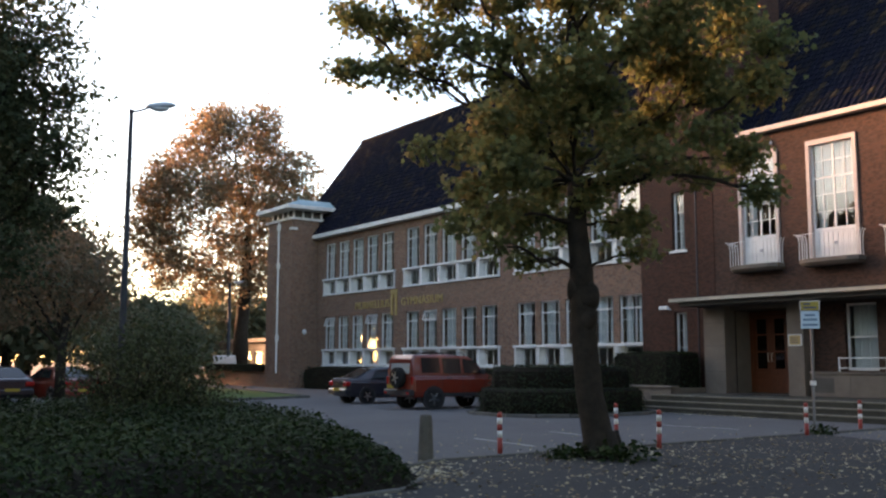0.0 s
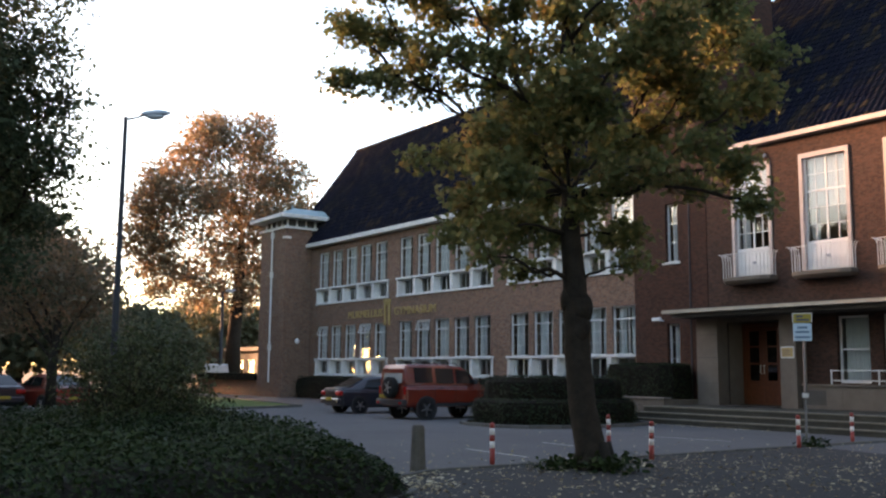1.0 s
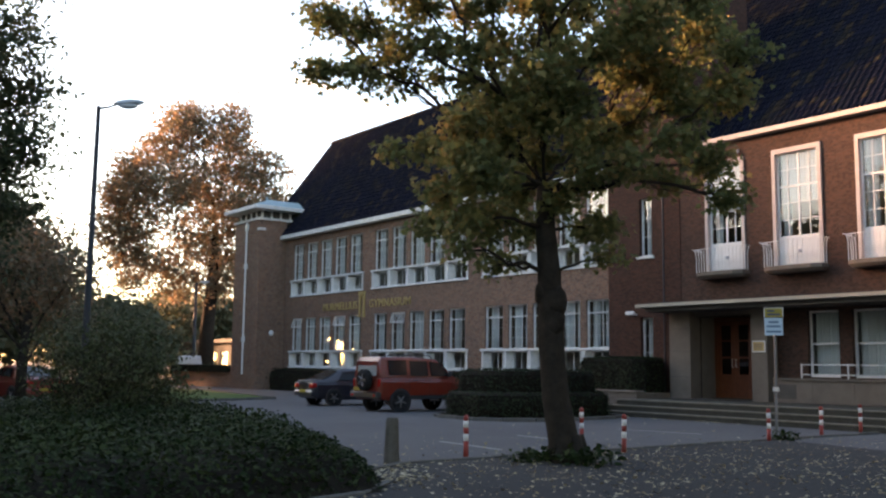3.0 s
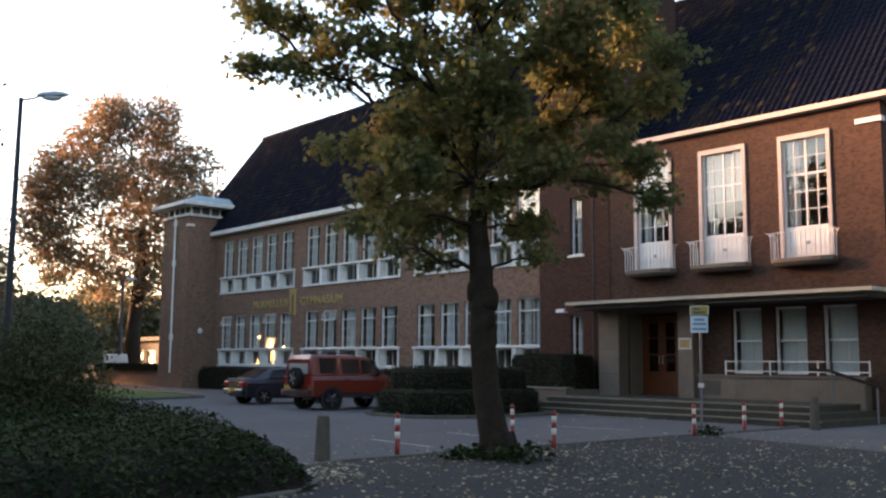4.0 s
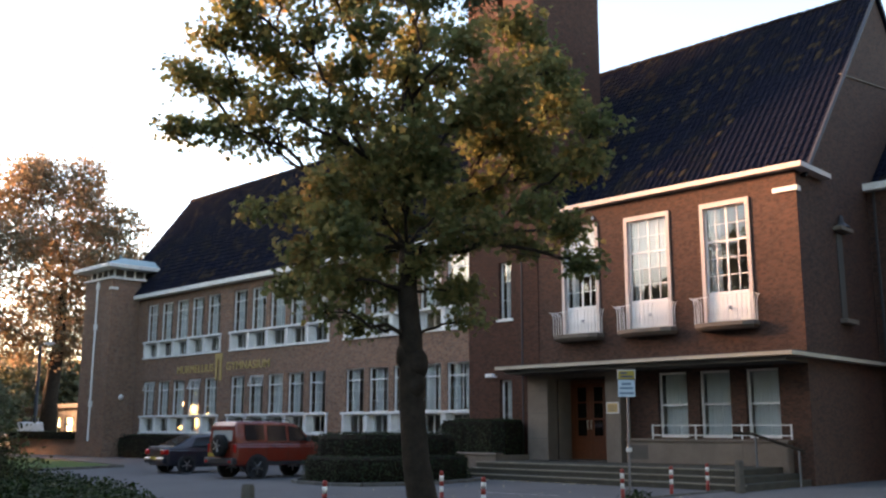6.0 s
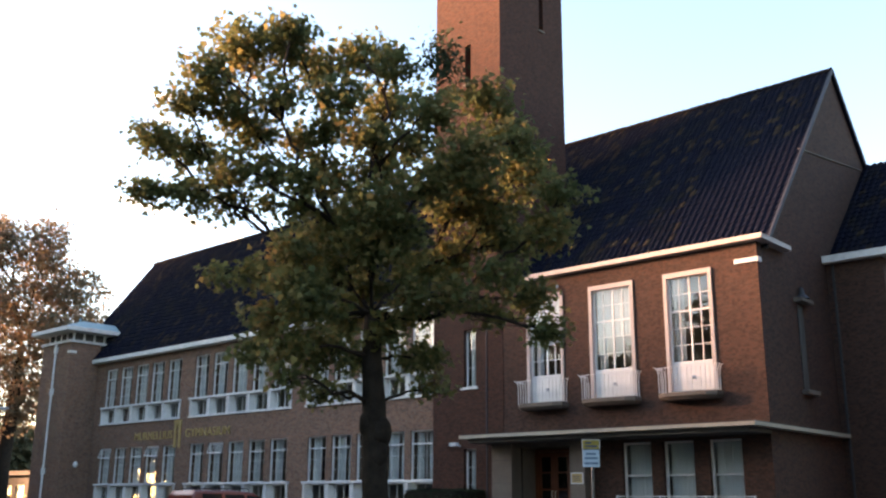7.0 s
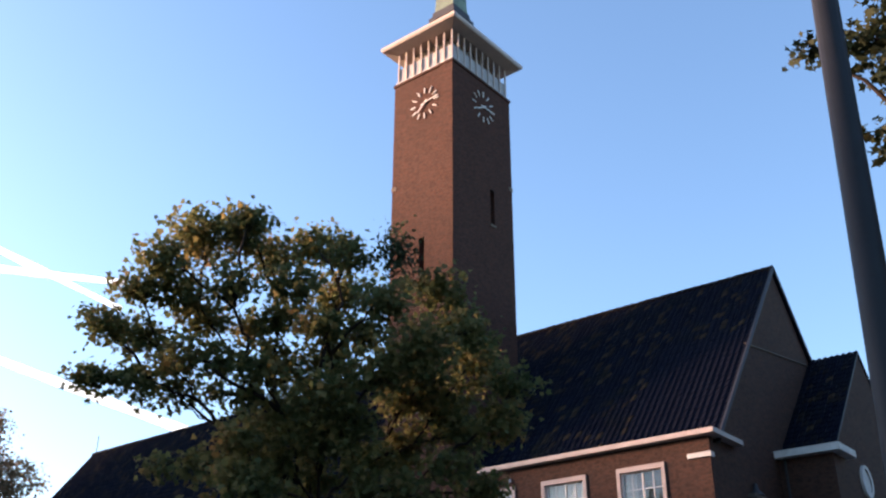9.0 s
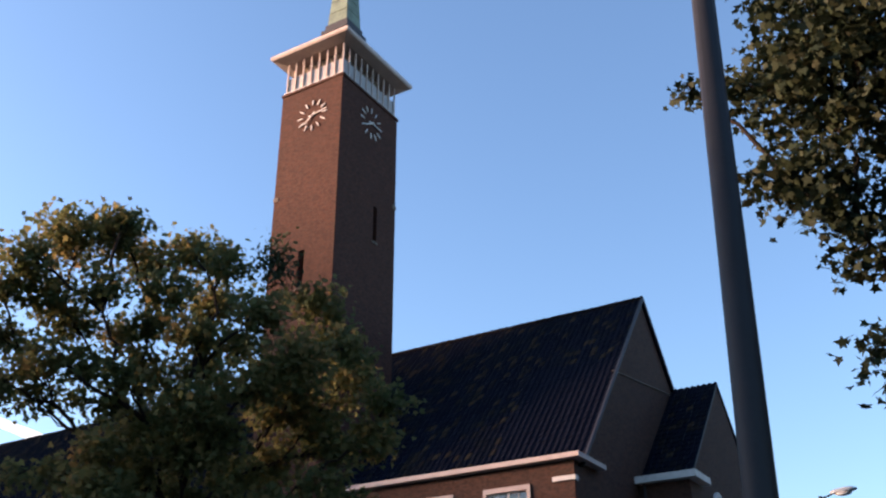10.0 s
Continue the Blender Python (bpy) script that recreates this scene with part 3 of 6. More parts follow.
for n, (xa, z0, z1) in enumerate(tall):
    win = grid_window("window", 1.28, z1 - z0, 3, 4, wing, pose(xa, 0.09, z0), bar=0.018)
    part("transom", box(0.055, 1.225, 0.006, 0.08, -0.025, 0.025), WHITE, win, m=pose(0, 0, 0.055 + (z1 - z0 - 0.11) * 0.75))
    if n % 5 == 2:
        curtain(win, 0.06, 1.22, 0.28, 0.05, z1 - z0 - 0.05, 14)
    else:
        curtain(win, 0.06, 0.38 + 0.2 * random.random(), 0.28, 0.05, z1 - z0 - 0.05, 5)
        curtain(win, 0.92 - 0.2 * random.random(), 1.22, 0.28, 0.05, z1 - z0 - 0.05, 4)
    if n in (0, 3, 11):
        vent = part("vent_leaf", boxes((0.06, 1.22, -0.02, 0.02, -0.5, -0.46), (0.06, 1.22, -0.02, 0.02, -0.04, 0.0), (0.06, 0.10, -0.02, 0.02, -0.46, -0.04), (1.18, 1.22, -0.02, 0.02, -0.46, -0.04), (0.43, 0.46, -0.01, 0.01, -0.46, -0.04), (0.82, 0.85, -0.01, 0.01, -0.46, -0.04)), WHITE, win, "tilted open vent leaf", pose(0, -0.03, z1 - z0 - 0.06, -18, 0, 0))
for n, (xa, z0, z1, pitch) in enumerate(low):
    win = grid_window("low_window", pitch - 0.5, z1 - z0 - 0.16, 2, 1, wing, pose(xa + 0.25, 0.24, z0 + 0.08), rail=0.06)
for ga, gb in groups:
    pitch = (gb - ga) / 5
    for z0, z1 in ((1.36, 2.36), (5.72, 6.72)):
        part("sill", box(ga - LWX - 0.04, gb - LWX + 0.04, -0.09, 0.3, z0 - 0.02, z0 + 0.08, 0.01), CONCRETE_WHITE, wing, "white concrete sill band")
        part("sill", box(ga - LWX - 0.06, gb - LWX + 0.06, -0.11, 0.09, z1 - 0.08, z1 + 0.03, 0.01), CONCRETE_WHITE, wing, "white concrete sill band")
        for i in range(6):
            x = ga - LWX + pitch * i
            a, b = (x - 0.25 if i else x), (x + 0.25 if i < 5 else x)
            bm = bmesh.new()
            f = [(a + (0.13 if i else 0), -0.05), (b - (0.13 if i < 5 else 0), -0.05), (b, 0.33), (a, 0.33)]
            v = [[bm.verts.new((px, py, z)) for px, py in f] for z in (z0 + 0.08, z1 - 0.08)]
            for q in range(4):
                bm.faces.new((v[0][q], v[0][(q + 1) % 4], v[1][(q + 1) % 4], v[1][q]))
            bm.faces.new(v[0][::-1])
            bm.faces.new(v[1])
            part("pier", bm, CONCRETE_WHITE, wing, "splayed white concrete pier")
tiled_slope(wing, "roof", 0.0, 31.4, (-0.35, 9.66), (5.2, 17.1))
part("roof", boxes((0, 31.4, 5.3, 5.4, 9.3, 17.0)), DARK, wing)
part("gable", prism([(0.02, 0.0, 9.3), (0.02, 10.4, 9.3), (0.02, 5.2, 16.95)], 0.3), BRICK, wing)
part("roof", slab([(0, 5.2, 17.1), (31.4, 5.2, 17.1), (31.4, 10.8, 9.4), (0, 10.8, 9.4)]), ROOF, wing)
ridge_caps(wing, 0.0, 31.4, 5.2, 17.12)
part("lightning_rod", rod((0.3, 5.2, 17.0), (0.3, 5.2, 18.3), 0.03), STEEL, wing)


def lettering(text, x, z, y, size, mat, parent, spacing=1.05, width=None):
    """Words from the built-in font as a thin solid mesh."""
    cu = bpy.data.curves.new("lettering", "FONT")
    cu.body, cu.size, cu.extrude, cu.space_character = text, size, 0.02, spacing
    tmp = bpy.data.objects.new("lettering", cu)
    me = bpy.data.meshes.new_from_object(tmp)
    bpy.data.objects.remove(tmp)
    me.materials.append(mat)
    ob = part("lettering", me, None, parent, "", pose(x, y, z, 90, 0, 0))
    if width:
        xs = [v.co.x for v in me.vertices]
        ob.matrix_basis = ob.matrix_basis @ Matrix.Diagonal((width / (max(xs) - min(xs)), 1, 1, 1))
    return ob


word = thing("school_name_sign", -45.1, LWY - 0.03, 4.7, "gold capital letters and arch emblem fixed on the brick wall", "sign")
lettering("MURMELLIUS", -4.25, 0.0, 0.0, 0.62, GOLD, word, width=3.75)
lettering("GYMNASIUM", 0.75, 0.02, 0.0, 0.62, GOLD, word, width=3.9)
arch = boxes((-0.45, 0.55, -0.03, 0.02, 0.85, 1.05), (-0.38, -0.12, -0.03, 0.02, -0.55, 0.85), (0.22, 0.48, -0.03, 0.02, -0.55, 0.85))
for i in range(9):
    a = math.pi * i / 8
    bm_box(arch, 0.05 - 0.17 * math.cos(a) - 0.05, 0.05 - 0.17 * math.cos(a) + 0.05, -0.03, 0.02, 0.55 + 0.2 * math.sin(a), 0.86)
part("emblem", arch, GOLD, word, "gold arch emblem", Matrix.Diagonal((0.7, 1, 0.9, 1)))

# ---- stair pavilion at the wing's end ----
pav = thing("stair_pavilion", -57.6, 26.9, 0, "square brown brick stair pavilion with a flat copper roof", "building")
PW, PD, PH = 3.45, 2.6, 10.55
part("wall", box(0, PW, 0, 1.89, -0.4, PH), BRICK, pav)
part("wall", box(0.3, PW - 0.6, 1.9, 5.5, 9.3, PH + 0.2), BRICK, pav)
part("parapet", boxes((-0.12, PW + 0.12, -0.12, 2.4, PH, PH + 0.14)), CONCRETE_WHITE, pav, "white concrete parapet band")
part("clerestory", box(0.25, PW - 0.25, 0.25, 2.2, PH + 0.14, PH + 0.62), DARK, pav)
for i in range(5):
    part("clerestory_post", box(0.2 + i * (PW - 0.5) / 4, 0.3 + i * (PW - 0.5) / 4, 0.2, 0.32, PH + 0.14, PH + 0.62), WHITE, pav)
for i in range(1, 4):
    part("clerestory_post", box(PW - 0.32, PW - 0.2, 0.2 + i * 0.65, 0.32 + i * 0.65, PH + 0.14, PH + 0.62), WHITE, pav)
part("roof_slab", box(-0.6, PW + 0.6, -0.6, 4.4, PH + 0.62, PH + 0.86, 0.02), CONCRETE_WHITE, pav, "white roof edge")
bm = bmesh.new()
lo = [bm.verts.new(p) for p in ((-0.5, -0.5, PH + 0.87), (PW + 0.5, -0.5, PH + 0.87), (PW + 0.5, 4.3, PH + 0.87), (-0.5, 4.3, PH + 0.87))]
hi = [bm.verts.new(p) for p in ((1.0, 1.1, PH + 1.5), (PW - 1.0, 1.1, PH + 1.5), (PW - 1.0, 4.3, PH + 1.5), (1.0, 4.3, PH + 1.5))]
for i in range(4):
    bm.faces.new((lo[i], lo[(i + 1) % 4], hi[(i + 1) % 4], hi[i]))
bm.faces.new(hi)
bm.faces.new(lo[::-1])
part("copper_roof", bm, COPPER_PALE, pav, "pale green copper roof")
part("finial", lathe(bmesh.new(), [(0.12, PH + 1.48), (0.08, PH + 1.7), (0.03, PH + 1.9)], 8, PW / 2 - 0.4, 1.5), COPPER_PALE, pav)
for zz in (10.2, 7.7, 3.1):
    part("pipe_clamp", box(1.62, 1.94, -0.12, 0.0, zz - 0.18, zz + 0.18), CONCRETE_WHITE, pav)
part("downpipe", rod((1.78, -0.07, 0.9), (1.78, -0.07, PH), 0.06), WHITE, pav, "white downpipe")
part("wall_block", box(PW - 0.25, PW + 0.05, -0.05, 0.4, 9.9, 10.05), CONCRETE_WHITE, pav)
part("wall_lamp", lathe(bmesh.new(), [(0.05, 3.3), (0.14, 3.4), (0.14, 3.55), (0.05, 3.65)], 10, PW + 0.05, 1.0), WHITE, pav)

# ---- clock tower ----
TX0, TX1, TY, TD, TZ = -26.18, -22.6, 28.3, 4.5, 29.08
tower = thing("clock_tower", TX0, TY, 0, "tall square red brick clock tower with white gallery", "tower")
TW = TX1 - TX0
slit_holes = [(1.62, 2.22, 5.85, 8.1), (1.62, 2.22, 1.5, 3.5)]
part("wall", holed_wall(0, TW - 0.75, -0.3, TZ, 0.4, slit_holes + [(1.66, 1.98, 18.6, 20.4), (1.66, 1.98, 12.6, 14.4)]), BRICK_TOWER_DIMMED, tower)
part("wall", box(TW - 0.749, TW, -0.02, 0.4, -0.3, TZ), BRICK_TOWER_DIMMED, tower)
part("wall", holed_wall(0.4, TD, -0.3, TZ, 0.4, [(2.75, 3.05, 21.6, 23.4), (2.75, 3.05, 14.0, 16.0)]), BRICK_TOWER_DIMMED, tower, m=pose(TW, 0, 0, 0, 0, 90))
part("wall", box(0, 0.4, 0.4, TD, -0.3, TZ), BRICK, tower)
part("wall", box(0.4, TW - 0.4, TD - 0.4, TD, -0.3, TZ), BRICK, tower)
part("floor_deck", box(0.4, TW - 0.4, 0.4, TD - 0.4, 17.2, 17.4), DARK, tower)
part("floor_deck", box(0.4, TW - 0.4, 0.4, TD - 0.4, TZ - 0.3, TZ - 0.02), DARK, tower)
part("floor_deck", box(0.4, TW - 0.4, 0.42, TD - 0.4, 4.6, 4.8), DARK, tower)
part("backing", box(0.41, TW - 0.41, 1.4, 1.5, 4.8, 17.2), DARK, tower)
for xa, zb in ((1.62, 5.85), (1.62, 1.5)):
    h = (8.1 - 5.85) if zb > 3 else 2.0
    wn_ = grid_window("window", 0.6, h, 2, 3, tower, pose(xa, 0.16, zb))
    curtain(wn_, 0.06, 0.54, 0.25, 0.04, h - 0.04, 5)
part("window_sill", box(1.5, 2.34, -0.07, 0.16, 5.75, 5.85, 0.01), CONCRETE_WHITE, tower)
for zb in (18.5, 12.5):
    part("window_sill", box(1.6, 2.04, -0.05, 0.2, zb, zb + 0.1), STONE, tower)
for zb in (21.5, 13.9):
    part("window_sill", box(TW - 0.2, TW + 0.05, 2.7, 3.1, zb, zb + 0.1), STONE, tower)
part("corner_block", box(-0.03, 0.25, -0.03, 0.3, 23.3, 23.5), STONE, tower)
part("corner_block", box(TW - 0.2, TW + 0.03, TD - 0.25, TD + 0.03, 24.0, 24.2), STONE, tower)
part("coping", box(-0.06, TW + 0.06, -0.06, TD + 0.06, TZ, TZ + 0.16, 0.015), BRICK_TOWER_DIMMED, tower)


def clock(cx, cz, side):
    """Twelve bars and two long bars on the brick, on the front (side 0) or the right face (side 1)."""
    m = pose(cx, -0.04, cz) if side == 0 else pose(TW + 0.04, cx, cz, 0, 0, 90)
    face = part("clock", lathe(bmesh.new(), [(0.06, -0.02), (0.06, 0.04)], 12), POSTWHITE, tower, "white clock bars on bare brick", m @ pose(0, 0, 0, 90, 0, 0))
    mark = to_mesh("hour_mark", box(-0.026, 0.026, -0.02, 0.02, 0.56, 0.85), POSTWHITE)
    for k in range(12):
        part("hour_mark", mark, None, face, m=pose(0, 0, 0, -90, 0, 0) @ pose(0, 0, 0, 0, k * 30, 0))
    for ang_, l, w in ((226 if side == 0 else 236, 0.56, 0.034), (82 if side == 0 else 90, 0.84, 0.027)):
        part("pointer", box(-w, w, -0.05, -0.02, -0.2, l), POSTWHITE, face, m=pose(0, 0, 0, -90, 0, 0) @ pose(0, 0, 0, 0, ang_, 0))


clock(1.93, 27.38, 0)
clock(2.3, 27.68, 1)
GZ = TZ + 0.16
part("gallery_floor", box(0.02, TW - 0.02, 0.02, TD - 0.02, GZ, GZ + 0.1), CONCRETE_WHITE, tower)
post = to_mesh("gallery_post", box(-0.032, 0.032, -0.032, 0.032, GZ + 0.1, GZ + 1.82), WHITE_SUN_TINT)
for i in range(8):
    x = 0.12 + (TW - 0.24) * i / 7
    for y in (0.12, TD - 0.12):
        part("gallery_post", post, None, tower, m=pose(x, y, 0))
for i in range(1, 9):
    y = 0.12 + (TD - 0.24) * i / 9
    for x in (0.12, TW - 0.12):
        part("gallery_post", post, None, tower, m=pose(x, y, 0))
for q in ((0.12, TW - 0.12, 0.16, 0.19), (0.12, TW - 0.12, TD - 0.19, TD - 0.16), (0.16, 0.19, 0.2, TD - 0.2), (TW - 0.19, TW - 0.16, 0.2, TD - 0.2)):
    part("gallery_panel", box(*q, GZ + 0.1, GZ + 1.0), plain("pale_grey_gallery_panel", (0.36, 0.35, 0.35), 0.6), tower, "pale grey gallery panel")
part("bell_room", box(0.6, TW - 0.6, 0.6, TD - 0.6, GZ + 0.1, GZ + 1.82), STONE, tower)
bm = bmesh.new()
rings = []
for o, z in ((-0.05, GZ + 1.82), (0.48, GZ + 1.95), (0.54, GZ + 2.03), (0.54, GZ + 2.17), (-0.9, GZ + 2.5)):
    rings.append([bm.verts.new(p) for p in ((-o, -o, z), (TW + o, -o, z), (TW + o, TD + o, z), (-o, TD + o, z))])
for a, b in zip(rings, rings[1:]):
    for i in range(4):
        bm.faces.new((a[i], a[(i + 1) % 4], b[(i + 1) % 4], b[i]))
bm.faces.new(rings[0][::-1])
bm.faces.new(rings[-1])
part("gallery_roof", bm, WHITE_SUN_TINT, tower, "white overhanging gallery roof, rose sun tint in its colour")
CX, CY = TW / 2 - 0.08, TD / 2
base = bmesh.new()
for hw, z0, z1 in ((0.80, GZ + 2.3, GZ + 4.1), (0.70, GZ + 4.1, GZ + 4.35), (0.82, GZ + 4.35, GZ + 4.55), (0.68, GZ + 4.55, GZ + 4.95)):
    bm_box(base, CX - hw, CX + hw, CY - hw, CY + hw, z0, z1)
part("spire_base", base, LEAD, tower, "stepped black lead base")
bm = bmesh.new()
rings = []
for hw, z in ((0.61, GZ + 4.95), (0.575, GZ + 5.4), (0.345, GZ + 9.7), (0.05, GZ + 16.0)):
    rings.append([bm.verts.new((CX + a * hw, CY + b * hw, z)) for a, b in ((-1, -1), (1, -1), (1, 1), (-1, 1))])
for a, b in zip(rings, rings[1:]):
    for i in range(4):
        bm.faces.new((a[i], a[(i + 1) % 4], b[(i + 1) % 4], b[i]))
bm.faces.new(rings[-1])
part("spire", bm, COPPER, tower, "green weathered copper spire")
for k in range(1, 9):
    z = GZ + 5.0 + k * 0.75
    hw = 0.61 - 0.054 * (z - GZ - 4.95) + 0.012
    part("spire_seam", box(CX - hw, CX + hw, CY - hw, CY + hw, z, z + 0.025), COPPER, tower)

# ---- entrance wing ----
EX0, EX1, EY = -22.59, -12.34, 28.3
ent = thing("entrance_wing", EX0, EY, 0, "red-brown brick entrance wing with tall French windows", "building")
EW = EX1 - EX0
french = [(-21.42, -19.80), (-18.65, -16.86), (-15.66, -13.93)]
lowwin = [(-17.56, -16.45), (-16.02, -14.91), (-14.40, -13.29)]
eh = [(a - EX0, b - EX0, 5.05, 9.0) for a, b in french] + [(a - EX0, b - EX0, 1.37, 3.5) for a, b in lowwin] + [(-21.75 - EX0, -19.3 - EX0, 0.5, 3.45)]
part("wall", holed_wall(0, EW, -0.3, 9.6, 0.38, eh), BRICK_DIMMED, ent)
part("wall", box(EW - 0.38, EW, 0.381, 15.8, -0.3, 9.45), BRICK_DIMMED, ent)
part("wall", box(-3.6, EW - 0.38, 15.5, 15.8, -0.3, 9.45), BRICK, ent)
part("room_floor", box(0.05, EW - 0.38, 0.39, 15.4, 4.6, 4.98), CEIL, ent)
part("room_floor", box(0.05, EW - 0.38, 0.39, 15.4, 0.2, 0.5), DARK, ent)
part("room_ceiling", box(0.05, EW - 0.38, 0.39, 15.4, 9.2, 9.4), CEIL, ent)
part("room_wall", box(0.05, EW - 0.38, 6.2, 6.3, 4.98, 9.2), CEIL, ent)
part("room_wall", box(3.4, EW - 0.38, 4.2, 4.3, 0.5, 4.6), CEIL, ent)
part("room_wall", box(3.3, 3.4, 0.9, 4.3, 0.5, 4.6), CEIL, ent)
part("cornice", boxes((0.0, EW + 0.32, -0.3, 0.65, 9.62, 9.78), (EW - 0.3, EW + 0.32, 0.65, 2.0, 9.62, 9.78)), WHITE_SUN_TINT, ent, "white eaves board returning round the corner, rose sun tint in its colour")
part("wall_block", box(EW - 0.75, EW + 0.06, -0.07, 0.2, 8.95, 9.1), CONCRETE_WHITE, ent)
ERY, ERZ = 8.3, 18.35
tiled_slope(ent, "roof", -3.5, EW + 0.12, (0.55, 9.5), (ERY, ERZ), near=lambda c, r: c >= 40 and r < 20)
part("roof", slab([(-3.5, ERY, ERZ), (EW + 0.12, ERY, ERZ), (EW + 0.12, 15.9, 9.55), (-3.5, 15.9, 9.55)]), ROOF, ent)
ridge_caps(ent, -3.5, EW + 0.1, ERY, ERZ + 0.03)
part("gable", prism([(EW, 0.5, 9.45), (EW, 15.8, 9.45), (EW, ERY, ERZ - 0.08)], -0.35), BRICK_DIMMED, ent)
bm = bmesh.new()
tube(bm, [(EW + 0.09, 0.6, 9.62), (EW + 0.09, ERY, ERZ + 0.05)], [0.07, 0.07], 6)
tube(bm, [(EW + 0.09, ERY, ERZ + 0.05), (EW + 0.09, 15.9, 9.6)], [0.07, 0.07], 6)
part("verge", bm, LEAD, ent, "dark lead verge flashing")
part("gable_band", rod((EW + 0.02, 4.2, 13.9), (EW + 0.02, 10.8, 14.8), 0.035, 6), STONE, ent)
part("downpipe", rod((-0.8, -0.03, 0.6), (-0.8, -0.03, 9.4), 0.03, 6), LEAD, ent)
part("wall_lamp", lathe(bmesh.new(), [(0.03, 9.14), (0.07, 9.18), (0.07, 9.25), (0.03, 9.29)], 10, -20.0 - EX0, -0.06), WHITE, ent)
part("plinth_vent", boxes((-18.45 - EX0, -17.75 - EX0, -0.425, -0.413, 0.66, 1.12, 0.004)), DARK, ent, "dark metal vent plate")
# tall slit window with hood and sill on the gable side
part("slit_window", box(EW - 0.02, EW + 0.012, 2.85, 3.3, 5.2, 8.0), BLACKPLASTIC, ent, "tall dark slit window")
part("slit_hood", box(EW, EW + 0.3, 2.6, 3.6, 8.05, 8.2, 0.02), STONE, ent)
part("slit_hood", lathe(bmesh.new(), [(0.28, 8.2), (0.12, 8.35), (0.06, 8.6)], 8, EW + 0.1, 3.1), LEAD, ent)
part("slit_sill", box(EW, EW + 0.25, 2.65, 3.6, 5.0, 5.15, 0.02), STONE, ent)
part("slit_frame", rod((EW + 0.02, 2.82, 5.15), (EW + 0.02, 2.82, 8.05), 0.016, 6), LEAD, ent)


def french_window(xa, xb):
    """A tall white French window: surround, two leaves of panes over a boarded foot, and its balcony."""
    w = xb - xa
    x = xa - EX0
    sur = part("french_window", boxes((x - 0.01, x + 0.11, -0.06, 0.3, 5.05, 9.0), (x + w - 0.11, x + w + 0.01, -0.06, 0.3, 5.05, 9.0), (x + 0.11, x + w - 0.11, -0.06, 0.3, 8.84, 9.0)), WHITE_SUN_TINT, ent, "white painted French window surround, rose sun tint in its colour")
    iw = w - 0.22
    foot = boxes((x + 0.11, x + w - 0.11, 0.10, 0.16, 5.05, 6.0))
    part("foot_panel", foot, WHITE, sur)
    board = to_mesh("board", box(0.008, iw / 9 - 0.008, 0.08, 0.10, 5.1, 5.95, 0.004), WHITE)
    for k in range(9):
        part("board", board, None, sur, m=pose(x + 0.11 + iw * k / 9, 0, 0))
    part("knob", lathe(bmesh.new(), [(0.05, 5.45), (0.07, 5.5), (0.05, 5.55)], 8, x + w / 2, 0.06), CHROME, sur)
    for k in range(5):
        t = 0.03 if k in (0, 2, 4) else 0.013
        cx_ = x + 0.11 + iw * k / 4
        cx_ = min(max(cx_, x + 0.11 + t), x + w - 0.11 - t)
        part("glazing_bar", box(cx_ - t, cx_ + t, 0.09, 0.15, 6.0, 8.84), WHITE, sur)
    for k in range(6):
        z = 6.0 + 2.84 * k / 5.0
        t = 0.03 if k in (0, 5) else (0.03 if k == 3 else 0.012)
        part("glazing_bar", box(x + 0.11, x + w - 0.11, 0.10, 0.14, z - t if k else z, z + t if k < 5 else z), WHITE, sur)
    pane = to_mesh("pane", box(0.01, iw / 4 - 0.01, 0.115, 0.121, 0.01, 2.84 / 5 - 0.01), GLASS)
    for i in range(4):
        for j in range(5):
            g = part("pane", pane, None, sur, m=pose(x + 0.11 + iw * i / 4, 0, 6.0 + 2.84 * j / 5, random.uniform(-0.3, 0.3), 0, random.uniform(-0.3, 0.3)))
            g.visible_shadow = False
    if xa < -17.0:
        curtain(sur, x + 0.13, x + w - 0.13, 0.34, 7.2, 8.85, 14, "pale net curtain, half raised")
        curtain(sur, x + 0.13, x + 0.45, 0.38, 5.1, 7.2, 5, "pale net curtain, drawn aside")
    else:
        curtain(sur, x + 0.13, x + 0.5, 0.38, 5.1, 8.85, 5, "pale net curtain, drawn aside")
    # balcony: shallow curved slab and a low railing of curved bars
    slab = bmesh.new()
    pts = [(x - 0.16, 0.0), (x - 0.16, -0.42), (x + 0.15, -0.58), (x + w / 2, -0.64), (x + w - 0.15, -0.58), (x + w + 0.16, -0.42), (x + w + 0.16, 0.0)]
    top = [slab.verts.new((px, py, 4.98)) for px, py in pts]
    mid = [slab.verts.new((px, py, 4.86)) for px, py in pts]
    bot = [slab.verts.new((x + w / 2 + (px - x - w / 2) * 0.92, py * 0.8, 4.76)) for px, py in pts]
    for a, b in ((top, mid), (mid, bot)):
        for i in range(7):
            slab.faces.new((a[i], a[(i + 1) % 7], b[(i + 1) % 7], b[i]))
    slab.faces.new(top)
    slab.faces.new(bot[::-1])
    bal = part("balcony", slab, STONE, sur, "shallow stone balcony slab")
    for side in (0, 1):
        for k in range(4):
            bx = x - 0.1 if side == 0 else x + w + 0.1
            by = -0.05 - 0.43 * k / 3
            out = -0.14 if side == 0 else 0.14
            part("side_bar", tube(bmesh.new(), [(bx, by, 4.97), (bx, by, 5.55), (bx + out * 0.3, by, 5.75), (bx + out, by - 0.06, 5.83)], [0.014] * 4, 5), WHITE, bal, "thin white curved bar")
